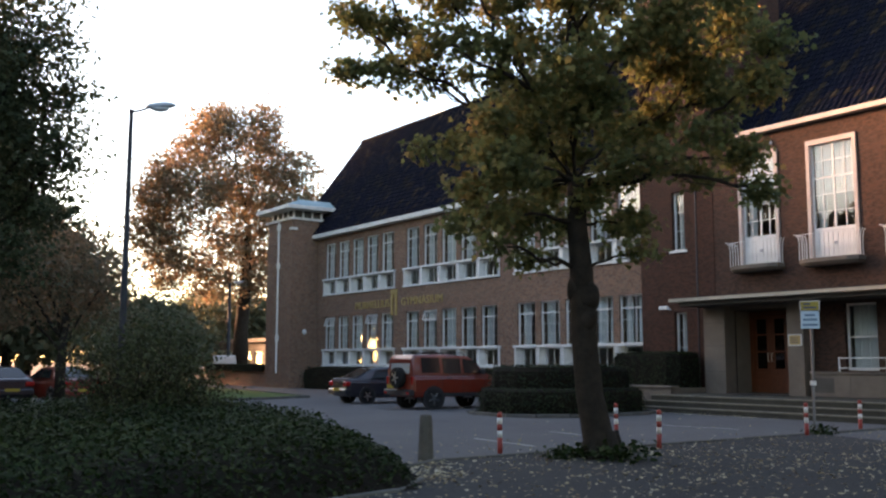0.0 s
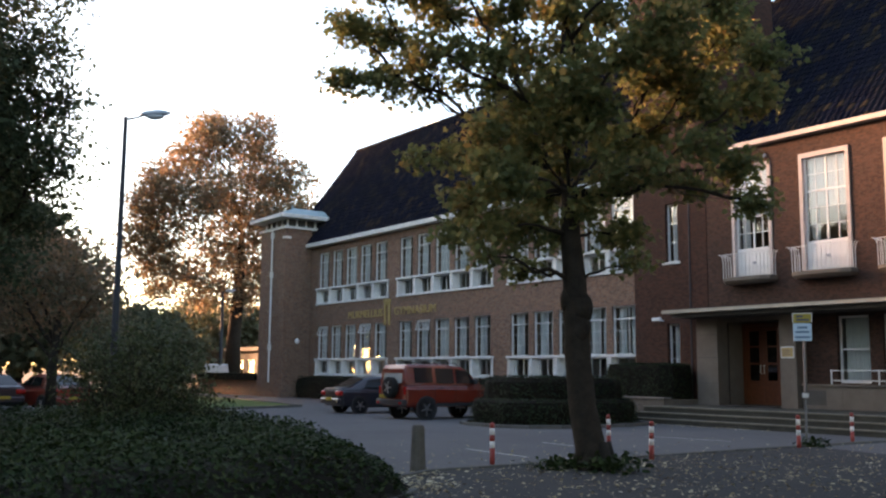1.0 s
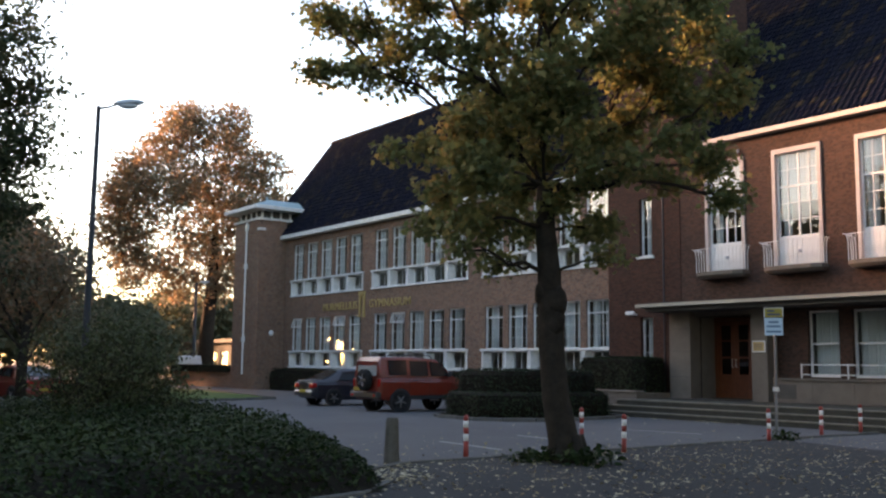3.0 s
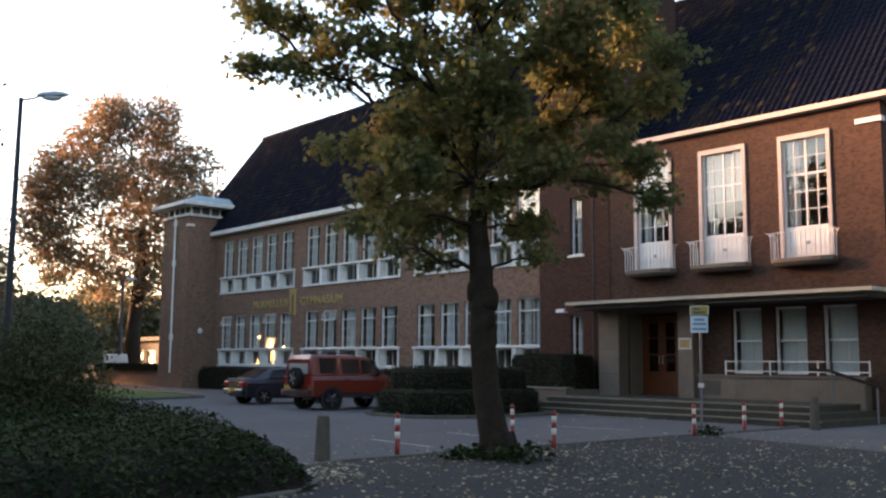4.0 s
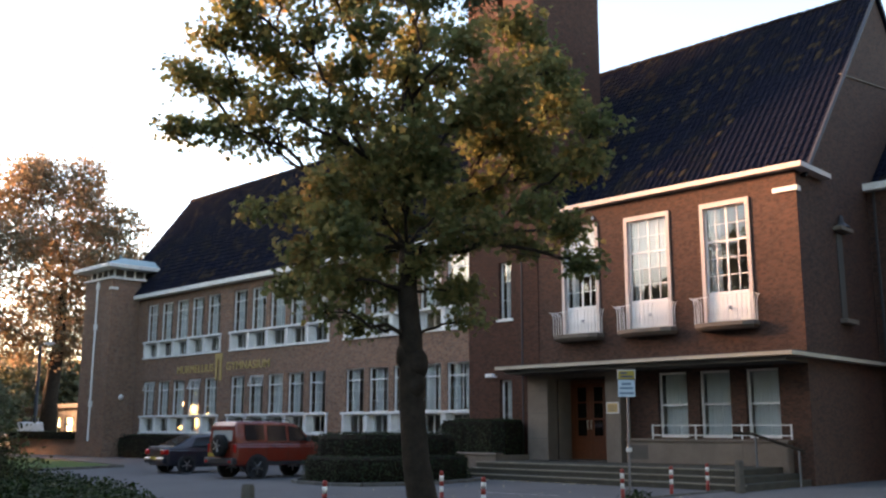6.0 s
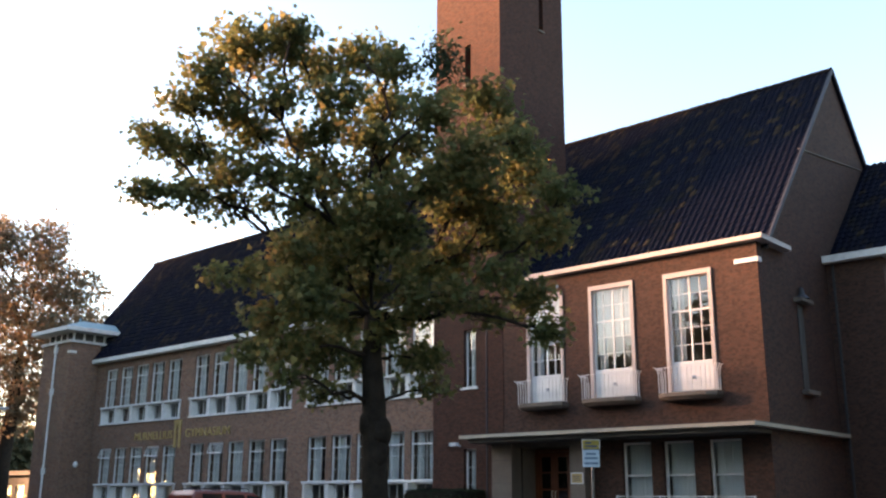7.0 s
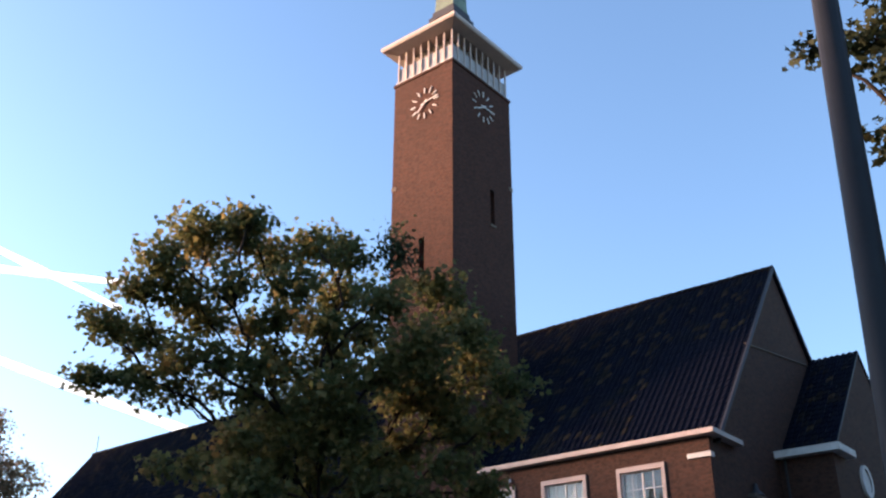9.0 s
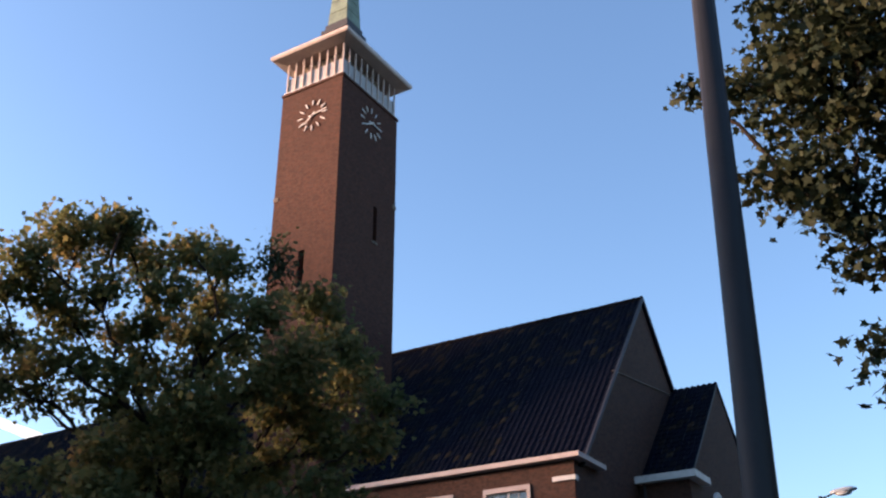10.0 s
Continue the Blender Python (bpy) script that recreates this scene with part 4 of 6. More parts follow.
    for k in range(15):
        bx = x - 0.1 + (w + 0.2) * k / 14
        by = -0.48 - 0.1 * math.sin(math.pi * k / 14)
        part("baluster", rod((bx, by, 4.97), (bx, by - 0.01, 5.8), 0.0075, 5), WHITE, bal, "thin white baluster")
    part("top_rail", tube(bmesh.new(), [(x - 0.1, -0.48, 5.8), (x + w * 0.25, -0.565, 5.8), (x + w / 2, -0.59, 5.8), (x + w * 0.75, -0.565, 5.8), (x + w + 0.1, -0.48, 5.8)], [0.013] * 5, 5), WHITE, bal, "thin white railing")


for a, b in french:
    french_window(a, b)
for a, b in lowwin:
    wdw = grid_window("window", b - a, 2.13, 1, 2, ent, pose(a - EX0, 0.16, 1.37), rail=0.07, bar=0.05)
    curtain(wdw, 0.08, b - a - 0.08, 0.25, 0.05, 2.05, 10)
part("plinth", boxes((-18.6 - EX0, -12.95 - EX0, -0.4, -0.01, 0.3, 1.25, 0.012)), STONE, ent, "grey dressed stone plinth")
for k in range(4):
    part("plinth_slab", box(-18.55 - EX0 + k * 1.4, -17.18 - EX0 + k * 1.4, -0.412, -0.39, 0.56, 1.2, 0.004), STONE, ent)
part("plinth_cap", box(-18.62 - EX0, -12.9 - EX0, -0.46, 0.02, 1.25, 1.33, 0.012), STONE, ent)
for z in (1.45, 1.76):
    part("window_rail", rod((-17.55 - EX0, -0.4, z), (-12.8 - EX0, -0.4, z), 0.02, 6), WHITE, ent, "white tubular rail before the windows")
for k in range(4):
    x = -17.55 - EX0 + k * 4.75 / 3
    part("rail_post", rod((x, -0.4, 1.33), (x, -0.4, 1.79), 0.025, 6), WHITE, ent, "white rail post")
# canopy
part("canopy", boxes((-23.25 - EX0, -12.0 - EX0, -1.8, -0.01, 3.75, 3.86), (EW + 0.01, -12.0 - EX0, -0.0, 5.7, 3.75, 3.86)), CREAM, ent, "thin flat cream canopy round the corner")
# shade under the cream canopy is put into this slab's dark colour
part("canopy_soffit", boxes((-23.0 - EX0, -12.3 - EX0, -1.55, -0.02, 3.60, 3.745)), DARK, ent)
part("canopy_flashing", boxes((-23.2 - EX0, -12.05 - EX0, -1.72, -0.02, 3.862, 3.89), (EW + 0.02, -12.05 - EX0, 0.0, 5.7, 3.862, 3.89)), LEAD, ent)
# portal
part("portal_pier", box(-22.7 - EX0, -21.78 - EX0, -0.6, -0.005, 0.3, 3.6, 0.01), STONE, ent, "dressed stone portal pier")
part("portal_pier", box(-19.27 - EX0, -18.66 - EX0, -0.6, -0.005, 0.3, 3.6, 0.01), STONE, ent, "dressed stone portal pier")
for zz in (1.3, 2.2, 3.0):
    part("stone_joint", boxes((-22.702 - EX0, -21.778 - EX0, -0.603, -0.6, zz, zz + 0.012)), DARK, ent)
part("portal_reveal", box(-21.8 - EX0, -21.74 - EX0, 0.0, 0.8, 0.5, 3.5), STONE, ent)
part("portal_reveal", box(-19.32 - EX0, -19.26 - EX0, 0.0, 0.8, 0.5, 3.5), STONE, ent)
part("portal_lintel", box(-21.78 - EX0, -19.27 - EX0, -0.3, 0.82, 3.45, 3.6), STONE, ent)
part("plaque_frame", box(-19.21 - EX0, -18.71 - EX0, -0.625, -0.601, 2.16, 2.54, 0.004), POSTWHITE, ent, "pale plaque frame")
part("plaque", boxes((-19.17 - EX0, -18.75 - EX0, -0.64, -0.601, 2.2, 2.5, 0.006)), GOLD, ent, "small brass name plaque")
part("plaque_text", boxes(*[(-19.12 - EX0, -18.82 - EX0, -0.646, -0.641, 2.26 + 0.07 * k, 2.28 + 0.07 * k) for k in range(3)]), INK, ent)

door = thing("entrance_door", -21.74, 29.1, 0.55, "varnished orange-brown double entrance door with glazed panels", "door")
part("door_frame", boxes((0, 0.09, -0.03, 0.1, 0, 2.88), (2.32, 2.42, -0.03, 0.1, 0, 2.88), (0.09, 2.32, -0.03, 0.1, 2.78, 2.88), (1.55, 1.65, -0.03, 0.1, 0, 2.78)), DOORWOOD, door)
for k, (a, b) in enumerate(((0.10, 0.82), (0.83, 1.54), (1.66, 2.31))):
    leaf = part("door_leaf", boxes((a, a + 0.15, 0, 0.06, 0.02, 2.76), (b - 0.15, b, 0, 0.06, 0.02, 2.76), (a + 0.15, b - 0.15, 0, 0.06, 0.02, 0.85), (a + 0.15, b - 0.15, 0, 0.06, 2.6, 2.76), (a + 0.15, b - 0.15, 0.01, 0.05, 1.42, 1.48), (a + 0.15, b - 0.15, 0.01, 0.05, 2.02, 2.08)), DOORWOOD, door)
    part("door_panel", box(a + 0.2, b - 0.2, -0.012, 0.0, 0.15, 0.72, 0.006), DOORWOOD, leaf)
    g = part("pane", box(a + 0.15, b - 0.15, 0.03, 0.036, 0.85, 2.6), CARGLASS, leaf)
    if k < 2:
        hx = b - 0.07 if k == 0 else a + 0.07
        part("door_handle", tube(bmesh.new(), [(hx, 0, 1.1), (hx, -0.07, 1.12), (hx, -0.07, 1.38), (hx, 0, 1.4)], [0.016] * 4, 6), CHROME, leaf, "chrome pull handle")
part("threshold", box(-0.02, 2.44, -0.25, 0.1, -0.04, 0.02), STEP, door)

# landing, steps, low wall
steps = thing("entrance_steps", -22.5, 24.2, 0, "three worn concrete steps up to the entrance landing", "steps", kind="structure")
for k in range(3):
    o = 0.34 * k
    x1 = 10.05 - o
    nose = part("step", box(-0.4 + o * 0.3, x1, o, 4.08, 0.18 * k - 0.01, 0.18 * (k + 1) - 0.002 * k, 0.012), STEP, steps)
    part("nosing", box(-0.4 + o * 0.3 - 0.01, x1 + 0.01, o - 0.025, o + 0.06, 0.18 * (k + 1) - 0.04, 0.18 * (k + 1) + 0.003, 0.008), KERB_LIGHT, steps, "paler worn step edge")
    for q in range(1, 7):
        part("joint", box(q * 1.5 - 0.3, q * 1.5 - 0.29, o - 0.003, o + 0.02, 0.18 * k, 0.18 * (k + 1) + 0.002), DARK, steps)
part("door_mat", box(0.9, 3.1, 3.2, 4.0, 0.541, 0.556), BLACKPLASTIC, steps)
handrail = thing("stair_handrail", -13.7, 27.2, 0, "worn brown wooden handrail beside the steps", "handrail")
part("rail", tube(bmesh.new(), [(-0.6, 0, 1.52), (0.0, 0, 1.5), (1.6, -0.1, 1.02)], [0.045] * 3, 8), BARK, handrail)
part("post", rod((0.1, 0, 0.5), (0.1, 0, 1.48), 0.03), STEEL, handrail)
part("post", rod((1.45, -0.1, -0.05), (1.45, -0.1, 1.05), 0.03), STEEL, handrail)
lw_ = thing("planter_wall", -26.0, 25.9, 0, "low brown stone planter wall beside the steps", "wall", kind="structure")
part("wall", box(0, 3.3, 0, 0.3, -0.1, 0.72), STONE, lw_)
part("coping", box(-0.05, 3.35, -0.06, 0.36, 0.72, 0.80, 0.015), STONE, lw_)
part("wall", box(3.0, 3.3, 0.3, 2.39, -0.1, 0.72), STONE, lw_)
sheet("planter_soil", [(-26.0, 26.2), (-23.0, 26.2), (-23.0, 28.25), (-26.0, 28.25)], 0.66, SOIL, "dark soil in the raised planter", "soil", 0.7)

# ---- annex behind the gable ----
ann = thing("annex", -12.33, 34.1, 0, "dark brick annex with a steep mossy tiled roof", "building")
part("wall", box(0.0, 1.95, 0, 10, -0.3, 9.9), BRICK_DIMMED, ann)
part("cornice", boxes((-0.0, 2.3, -0.35, 0.35, 9.9, 10.15), (1.5, 2.3, 0.35, 1.4, 9.9, 10.15)), CONCRETE_WHITE, ann, "white eaves board")
tiled_slope(ann, "roof", 0.0, 2.0, (0.25, 10.1), (5.4, 15.1))
part("roof", slab([(0, 5.4, 15.1), (2.0, 5.4, 15.1), (2.0, 10.4, 10.1), (0, 10.4, 10.1)]), ROOF, ann)
part("gable", prism([(1.95, 0.3, 9.9), (1.95, 10, 9.9), (1.95, 5.4, 15.0)], -0.3), BRICK_DIMMED, ann)
part("round_window", lathe(bmesh.new(), [(0.6, 0), (0.6, 0.1), (0.45, 0.1), (0.45, 0.04)], 20), CONCRETE_WHITE, ann, "white round-headed window surround", pose(1.95, 3.2, 9.4, 0, 90, 0))
part("small_pipe", rod((0.25, -0.05, 0), (0.25, -0.05, 9.9), 0.05, 6), LEAD, ann)


# ---- trees ----
# crown lobes (along the street face, height, radius), limb group by limb group
MAPLE_OUTER = [(-2.85, 9.78, 0.66), (-2.02, 9.97, 0.49), (-2.1, 10.29, 0.3), (-1.51, 9.51, 0.45), (-3.54, 9.22, 0.48), (-3.9, 8.63, 0.42), (-3.07, 8.61, 0.48), (-4.43, 7.89, 0.41), (-3.71, 7.75, 0.43),
               (-4.47, 6.97, 0.36), (-3.72, 6.88, 0.4), (-3.06, 6.74, 0.32), (-2.26, 8.87, 0.44)]
MAPLE_TOP = [(-0.71, 9.67, 0.49), (-0.12, 9.57, 0.43), (-1.1, 8.85, 0.48), (-0.25, 8.65, 0.55), (0.6, 8.68, 0.49), (1.56, 8.95, 0.47), (1.98, 8.27, 0.49), (1.35, 7.8, 0.57), (2.29, 7.49, 0.57), (3.02, 7.07, 0.42),
             (2.79, 6.36, 0.47), (1.76, 6.6, 0.58), (0.62, 7.33, 0.54), (-0.37, 7.52, 0.48), (-1.35, 7.6, 0.27)]
MAPLE_LOW = [(-1.81, 6.67, 0.37), (-0.98, 6.32, 0.63), (0.03, 6.14, 0.61), (1.04, 5.85, 0.52), (-1.86, 5.89, 0.5), (-2.51, 5.46, 0.32), (-3.14, 5.4, 0.24), (-1.51, 4.98, 0.55), (-0.54, 5.2, 0.51), (0.45, 5.02, 0.44), (-2.16, 4.58, 0.45)]
MAPLE_SKIRT = [(-2.4, 4.1, 0.31), (-1.26, 4.11, 0.5), (1.96, 5.56, 0.4), (2.45, 5.06, 0.4), (2.74, 4.56, 0.32), (1.65, 4.79, 0.3), (0.48, 3.95, 0.4), (-1.8, 3.63, 0.26), (-1.27, 3.34, 0.28), (0.68, 3.47, 0.24)]

MAPLE_FILL = [(-2.62, 8.12, 0.42), (-2.26, 7.35, 0.37), (-2.92, 7.44, 0.37), (-1.79, 8.03, 0.37), (-1.64, 7.21, 0.37), (-3.21, 7.27, 0.29), (-1.02, 7.17, 0.41), (-0.6, 6.75, 0.47), (1.04, 6.8, 0.51), (0.29, 7.99, 0.42), (0.01, 6.99, 0.45), (-2.41, 6.71, 0.24), (2.3, 8.05, 0.38), (1.45, 7.24, 0.48), (-1.29, 8.27, 0.38), (-0.44, 8.08, 0.42), (2.06, 6.08, 0.41), (-0.47, 5.92, 0.56), (-1.15, 5.59, 0.5), (0.35, 5.52, 0.46), (-1.91, 5.28, 0.39), (-0.9, 4.6, 0.45), (-0.12, 4.52, 0.41), (1.05, 5.13, 0.36), (-0.58, 3.93, 0.33), (-1.75, 4.2, 0.37)]


def in_depth(lobes, spread):
    """Spreads a crown's lobes before and behind its middle plane, less towards its sides."""
    out = []
    for i, (x, z, r) in enumerate(lobes):
        d = spread * math.sin(2.4 * i + 0.7) * max(0.2, 1 - (x / 5.0) ** 2)
        k = 1 + d / 16.6
        out.append((x * k, d, 1.6 + (z - 1.6) * k, 0.86 * r * k))
    return out


maple = tree("maple_tree", (-11.8, 11.72, 0.0), "broad maple tree with green and yellowing autumn leaves", [(0, 0, -0.1), (-0.07, 0, 0.35), (-0.2, 0, 1.05), (-0.28, 0, 2.0), (-0.31, 0, 3.17), (-0.37, 0, 3.96), (-0.38, 0, 4.76)],
             [0.36, 0.27, 0.24, 0.225, 0.21, 0.175, 0.15], in_depth(MAPLE_OUTER, 1.0) + in_depth(MAPLE_TOP, 1.9) + in_depth(MAPLE_LOW, 1.7) + in_depth(MAPLE_SKIRT, 1.2) + in_depth(MAPLE_FILL, 1.6),
             0.12, 34000, LEAF_MAPLE, "maple", 11, twigs=7, cluster=0.16, hollow=0.1, turn=45.2, branching=True)
rng = np.random.default_rng(12)
clump = rng.normal(size=(700, 3)) * (0.19, 0.22, 0.24) + (0.8, 0.0, 9.65)
part("dark_clump", leaf_mesh("dark_clump", clump, 0.10 * rng.uniform(0.7, 1.2, 700), LEAF_DARK, "oval", 0.3, rng), None, maple, "dense dark clump high in the crown")["kind"] = "stuff"
for bx, by, bz, br in ((-0.19, -0.07, 2.72, 0.19), (-0.43, -0.04, 2.84, 0.14), (-0.21, -0.09, 2.36, 0.17)):
    burl = bmesh.new()
    bmesh.ops.create_icosphere(burl, subdivisions=3, radius=br)
    for v in burl.verts:
        v.co = v.co * (1 + 0.22 * noise.noise(v.co * 7 + Vector((bx, by, bz)) * 5))
        v.co = Vector((bx + v.co.x, by + v.co.y, bz + 1.5 * v.co.z))
    part("burl", burl, BARK, maple, "knotted burl on the trunk", smooth=True)

# the last four lobes hang out of view, added to shade the planted bed
left_lobes = [(0.2, 0.3, 8.6, 1.3), (0.5, -0.3, 7.0, 1.0), (1.1, 0.2, 6.2, 0.75), (1.15, -0.2, 5.2, 0.7), (0.9, 0.3, 4.3, 0.75), (0.4, -0.2, 3.4, 0.7), (-0.6, 0.4, 4.0, 1.1), (-0.8, -0.4, 5.6, 1.3), (-0.7, 0.2, 7.2, 1.4), (-1.8, 0.2, 5.2, 1.3), (-1.9, -0.2, 7.2, 1.3), (-0.4, 0.0, 2.9, 0.6), (-1.5, 0.0, 9.2, 1.2), (0.1, 0.1, 5.9, 1.1), (0.2, 0.1, 4.8, 0.9), (-2.6, -2.4, 6.0, 1.6), (-2.6, 1.6, 6.0, 1.6), (-3.8, -1.0, 5.0, 1.5), (-2.2, -3.4, 7.4, 1.6)]
tree("dark_tree", (-17.75, 2.95, 0.0), "dense dark green tree at the bed's edge", [(0, 0, -0.1), (0.02, 0, 1.5), (-0.05, 0, 3.0), (-0.1, 0, 5.0)], [0.17, 0.13, 0.12, 0.09], left_lobes, 0.105, 66000, LEAF_DARK, "oval", 21, cluster=0.15, hollow=0.05, turn=79.0)
tree("street_tree", (-33.2, 8.2, 0.0), "olive and russet street tree behind the shrubs", [(0, 0, -0.1), (0, 0, 1.6), (0.1, 0, 3.2)], [0.2, 0.16, 0.12],
     [(-1.0, 0, 5.2, 1.4), (0.6, 0.4, 5.3, 1.1), (1.3, -0.3, 4.4, 0.9), (0.2, 0.3, 3.8, 1.1), (-1.6, 0, 3.8, 1.3), (1.5, 0.2, 3.3, 0.6), (-2.4, 0, 5.2, 1.2)], 0.16, 9000, LEAF_AUTUMN, "oval", 22, cluster=0.3, turn=76.0)
aut = [(-6.2, 0, 15.5, 2.4), (-4.2, 1, 19.3, 2.4), (-1.6, -1, 21.0, 2.4), (1.4, 1, 19.6, 2.6), (4.0, 0, 17.3, 2.4), (5.6, 0.5, 14.8, 1.8), (-6.0, 0, 12.2, 2.0), (-3.2, -1.5, 15.4, 3.2), (0.4, 1.5, 15.8, 3.4), (3.0, -1, 13.4, 2.8), (-4.6, 0, 9.6, 2.0), (-1.0, 0, 11.2, 3.0), (2.4, 0.5, 9.8, 2.2), (-2.6, 0.5, 8.0, 1.7), (0.8, -0.6, 8.0, 1.7), (-7.4, 0.3, 13.5, 1.6), (-6.4, -0.5, 17.4, 1.7), (-3.0, 0.4, 21.8, 1.8), (-7.0, 0.2, 10.3, 1.4), (1.6, -0.4, 21.8, 1.7), (6.5, 0.2, 12.3, 1.4), (-6.2, 0, 8.2, 1.3), (-8.1, 0.2, 12.0, 1.4), (-7.8, -0.3, 15.3, 1.4)]
tree("autumn_tree", (-74.6, 32.6, 0.0), "large russet autumn tree behind the stair pavilion", [(0, 0, -0.1), (0, 0, 4.0), (0.3, 0, 8.0), (0.4, 0, 13.0)], [0.75, 0.58, 0.5, 0.28], aut, 0.29, 39000, LEAF_AUTUMN, "spray", 23, cluster=0.46, hollow=0.15, turn=66.4, twigs=8, branching=True)
# the last four lobes lie out of view, added to shade the gable side
right_lobes = [(-1.8, -0.6, 9.9, 0.78), (-1.1, -0.5, 9.6, 1.02), (-1.4, -0.5, 8.5, 1.0), (-2.4, -0.6, 7.7, 0.4), (-1.8, -0.6, 7.4, 0.72), (-1.7, -0.6, 6.6, 0.45), (-3.2, -0.8, 9.3, 0.24), (-2.5, -0.7, 9.2, 0.36), (-1.6, -0.5, 5.5, 0.28), (-1.7, -0.6, 4.9, 0.2), (-2.0, -0.7, 8.8, 0.55), (0.3, 0.3, 7.4, 1.3), (0.5, -0.6, 9.2, 1.4), (1.2, 0.5, 6.2, 1.2), (-0.3, 0, 10.9, 1.3), (-1.2, -0.5, 11.3, 0.95), (-0.5, -0.4, 12.3, 1.2), (2.6, 0.4, 9.2, 1.7), (3.2, 1.6, 7.0, 1.7), (2.0, 3.0, 8.6, 1.6), (2.4, -1.6, 7.6, 1.6)]
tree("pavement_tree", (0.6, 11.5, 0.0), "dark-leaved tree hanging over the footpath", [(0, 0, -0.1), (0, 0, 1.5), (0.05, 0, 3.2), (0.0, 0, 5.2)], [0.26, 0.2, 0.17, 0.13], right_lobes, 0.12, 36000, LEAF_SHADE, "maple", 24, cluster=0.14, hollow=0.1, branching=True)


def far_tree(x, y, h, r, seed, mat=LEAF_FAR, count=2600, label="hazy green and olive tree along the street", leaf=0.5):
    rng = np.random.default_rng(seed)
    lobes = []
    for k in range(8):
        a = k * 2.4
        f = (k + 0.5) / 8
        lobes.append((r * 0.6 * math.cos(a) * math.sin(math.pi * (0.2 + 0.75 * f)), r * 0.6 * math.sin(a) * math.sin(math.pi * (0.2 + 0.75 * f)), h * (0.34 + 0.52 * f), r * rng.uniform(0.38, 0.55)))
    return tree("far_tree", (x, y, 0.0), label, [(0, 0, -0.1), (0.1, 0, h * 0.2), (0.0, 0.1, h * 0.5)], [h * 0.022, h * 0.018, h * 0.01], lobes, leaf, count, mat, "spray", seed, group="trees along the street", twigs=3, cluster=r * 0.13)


# several stand out of view, added to keep sun off facades, maple and cars
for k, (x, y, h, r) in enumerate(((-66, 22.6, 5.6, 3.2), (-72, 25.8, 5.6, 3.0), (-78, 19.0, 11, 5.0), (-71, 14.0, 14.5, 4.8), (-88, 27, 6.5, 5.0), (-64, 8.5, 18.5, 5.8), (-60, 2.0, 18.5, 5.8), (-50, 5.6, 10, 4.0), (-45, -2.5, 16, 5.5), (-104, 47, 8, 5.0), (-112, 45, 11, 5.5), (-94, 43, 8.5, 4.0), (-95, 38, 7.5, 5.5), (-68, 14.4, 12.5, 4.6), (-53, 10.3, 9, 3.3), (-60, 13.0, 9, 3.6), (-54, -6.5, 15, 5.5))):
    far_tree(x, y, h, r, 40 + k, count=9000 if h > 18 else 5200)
# tall trees down the street, out of view, added to shade the school wing
for k, (x, y, h, r) in enumerate(((-75, 8.0, 31, 7.0), (-84, 10.0, 35, 7.5), (-94, 11.0, 36, 8.0))):
    far_tree(x, y, h, r, 90 + k, LEAF_DARK, 14000, "unseen tall dark tree added to block the low sun", 0.6)
# the first six stand along the street behind the camera, seen in the window glass
# the last five stand unseen to the right, added to shade the gable
for k, (x, y, h, r) in enumerate(((-50, -8, 14, 5.0), (-44, -15, 14, 5.5), (-36, -20, 21, 6.0), (-25, -22, 20, 5.5), (-8, -24, 15, 5.5), (8, -20, 14, 5.0), (11, 22, 24, 7.0), (13, 33, 25, 8.0), (10.5, 46, 23, 7.0), (16, 8, 18, 6.0), (20, 26, 24, 7.5))):
    far_tree(x, y, h, r, 60 + k, LEAF_DARK, 6500, "out-of-view dark green tree for reflections and shade", 0.6)


# ---- shrubs, ground cover and hedges ----
def shrub(base, spread, height, stems, leaves, size, mat, label, seed, turn=0.0):
    rng = np.random.default_rng(seed)
    root = thing("shrub", *base, label, "shrub", rz=turn)
    bm = bmesh.new()
    pos = []
    for _ in range(stems):
        a, q = rng.uniform(0, math.tau), rng.uniform(0.15, 1.0) ** 0.7
        tip = np.array((spread * q * math.cos(a), 0.8 * spread * q * math.sin(a), height * rng.uniform(0.75, 1.0) * (1 - 0.45 * q * q)))
        pts = limb_points(rng, (0.25 * tip[0], 0.25 * tip[1], -0.05), tip, 5, 0.3, 0.08)
        tube(bm, pts, [0.014, 0.012, 0.01, 0.008, 0.006, 0.003], 4, False)
        for p in pts[1:]:
            k = max(2, leaves // (stems * 5))
            pos.append(np.array(p) + rng.normal(size=(k, 3)) * (0.16, 0.16, 0.13) * (0.6 + 0.5 * height / 2))
    part("stem_clump", bm, BARK, root)["kind"] = "stuff"
    pos = np.concatenate(pos)
    part("foliage", leaf_mesh("foliage", pos, size * rng.uniform(0.6, 1.2, len(pos)), mat, "oval", 0.2, rng), None, root)["kind"] = "stuff"
    return root


shrub((-18.0, 5.9, 0.0), 1.75, 2.6, 80, 9000, 0.085, LEAF_BUSH, "loose olive-green shrub with thin stems", 31)
shrub((-17.7, 6.8, 0.0), 0.9, 1.75, 36, 3000, 0.08, LEAF_BUSH, "small olive-green shrub in the planted bed", 32)
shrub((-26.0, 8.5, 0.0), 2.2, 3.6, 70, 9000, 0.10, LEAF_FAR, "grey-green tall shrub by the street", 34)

BED = [(-10.35, 6.95), (-11.3, 7.55), (-16.3, 9.3), (-22, 10.4), (-27.5, 9.6), (-27, 6.5), (-22, 1.0), (-16, -2.0), (-8.0, -2.0), (-9.5, 3.4)]


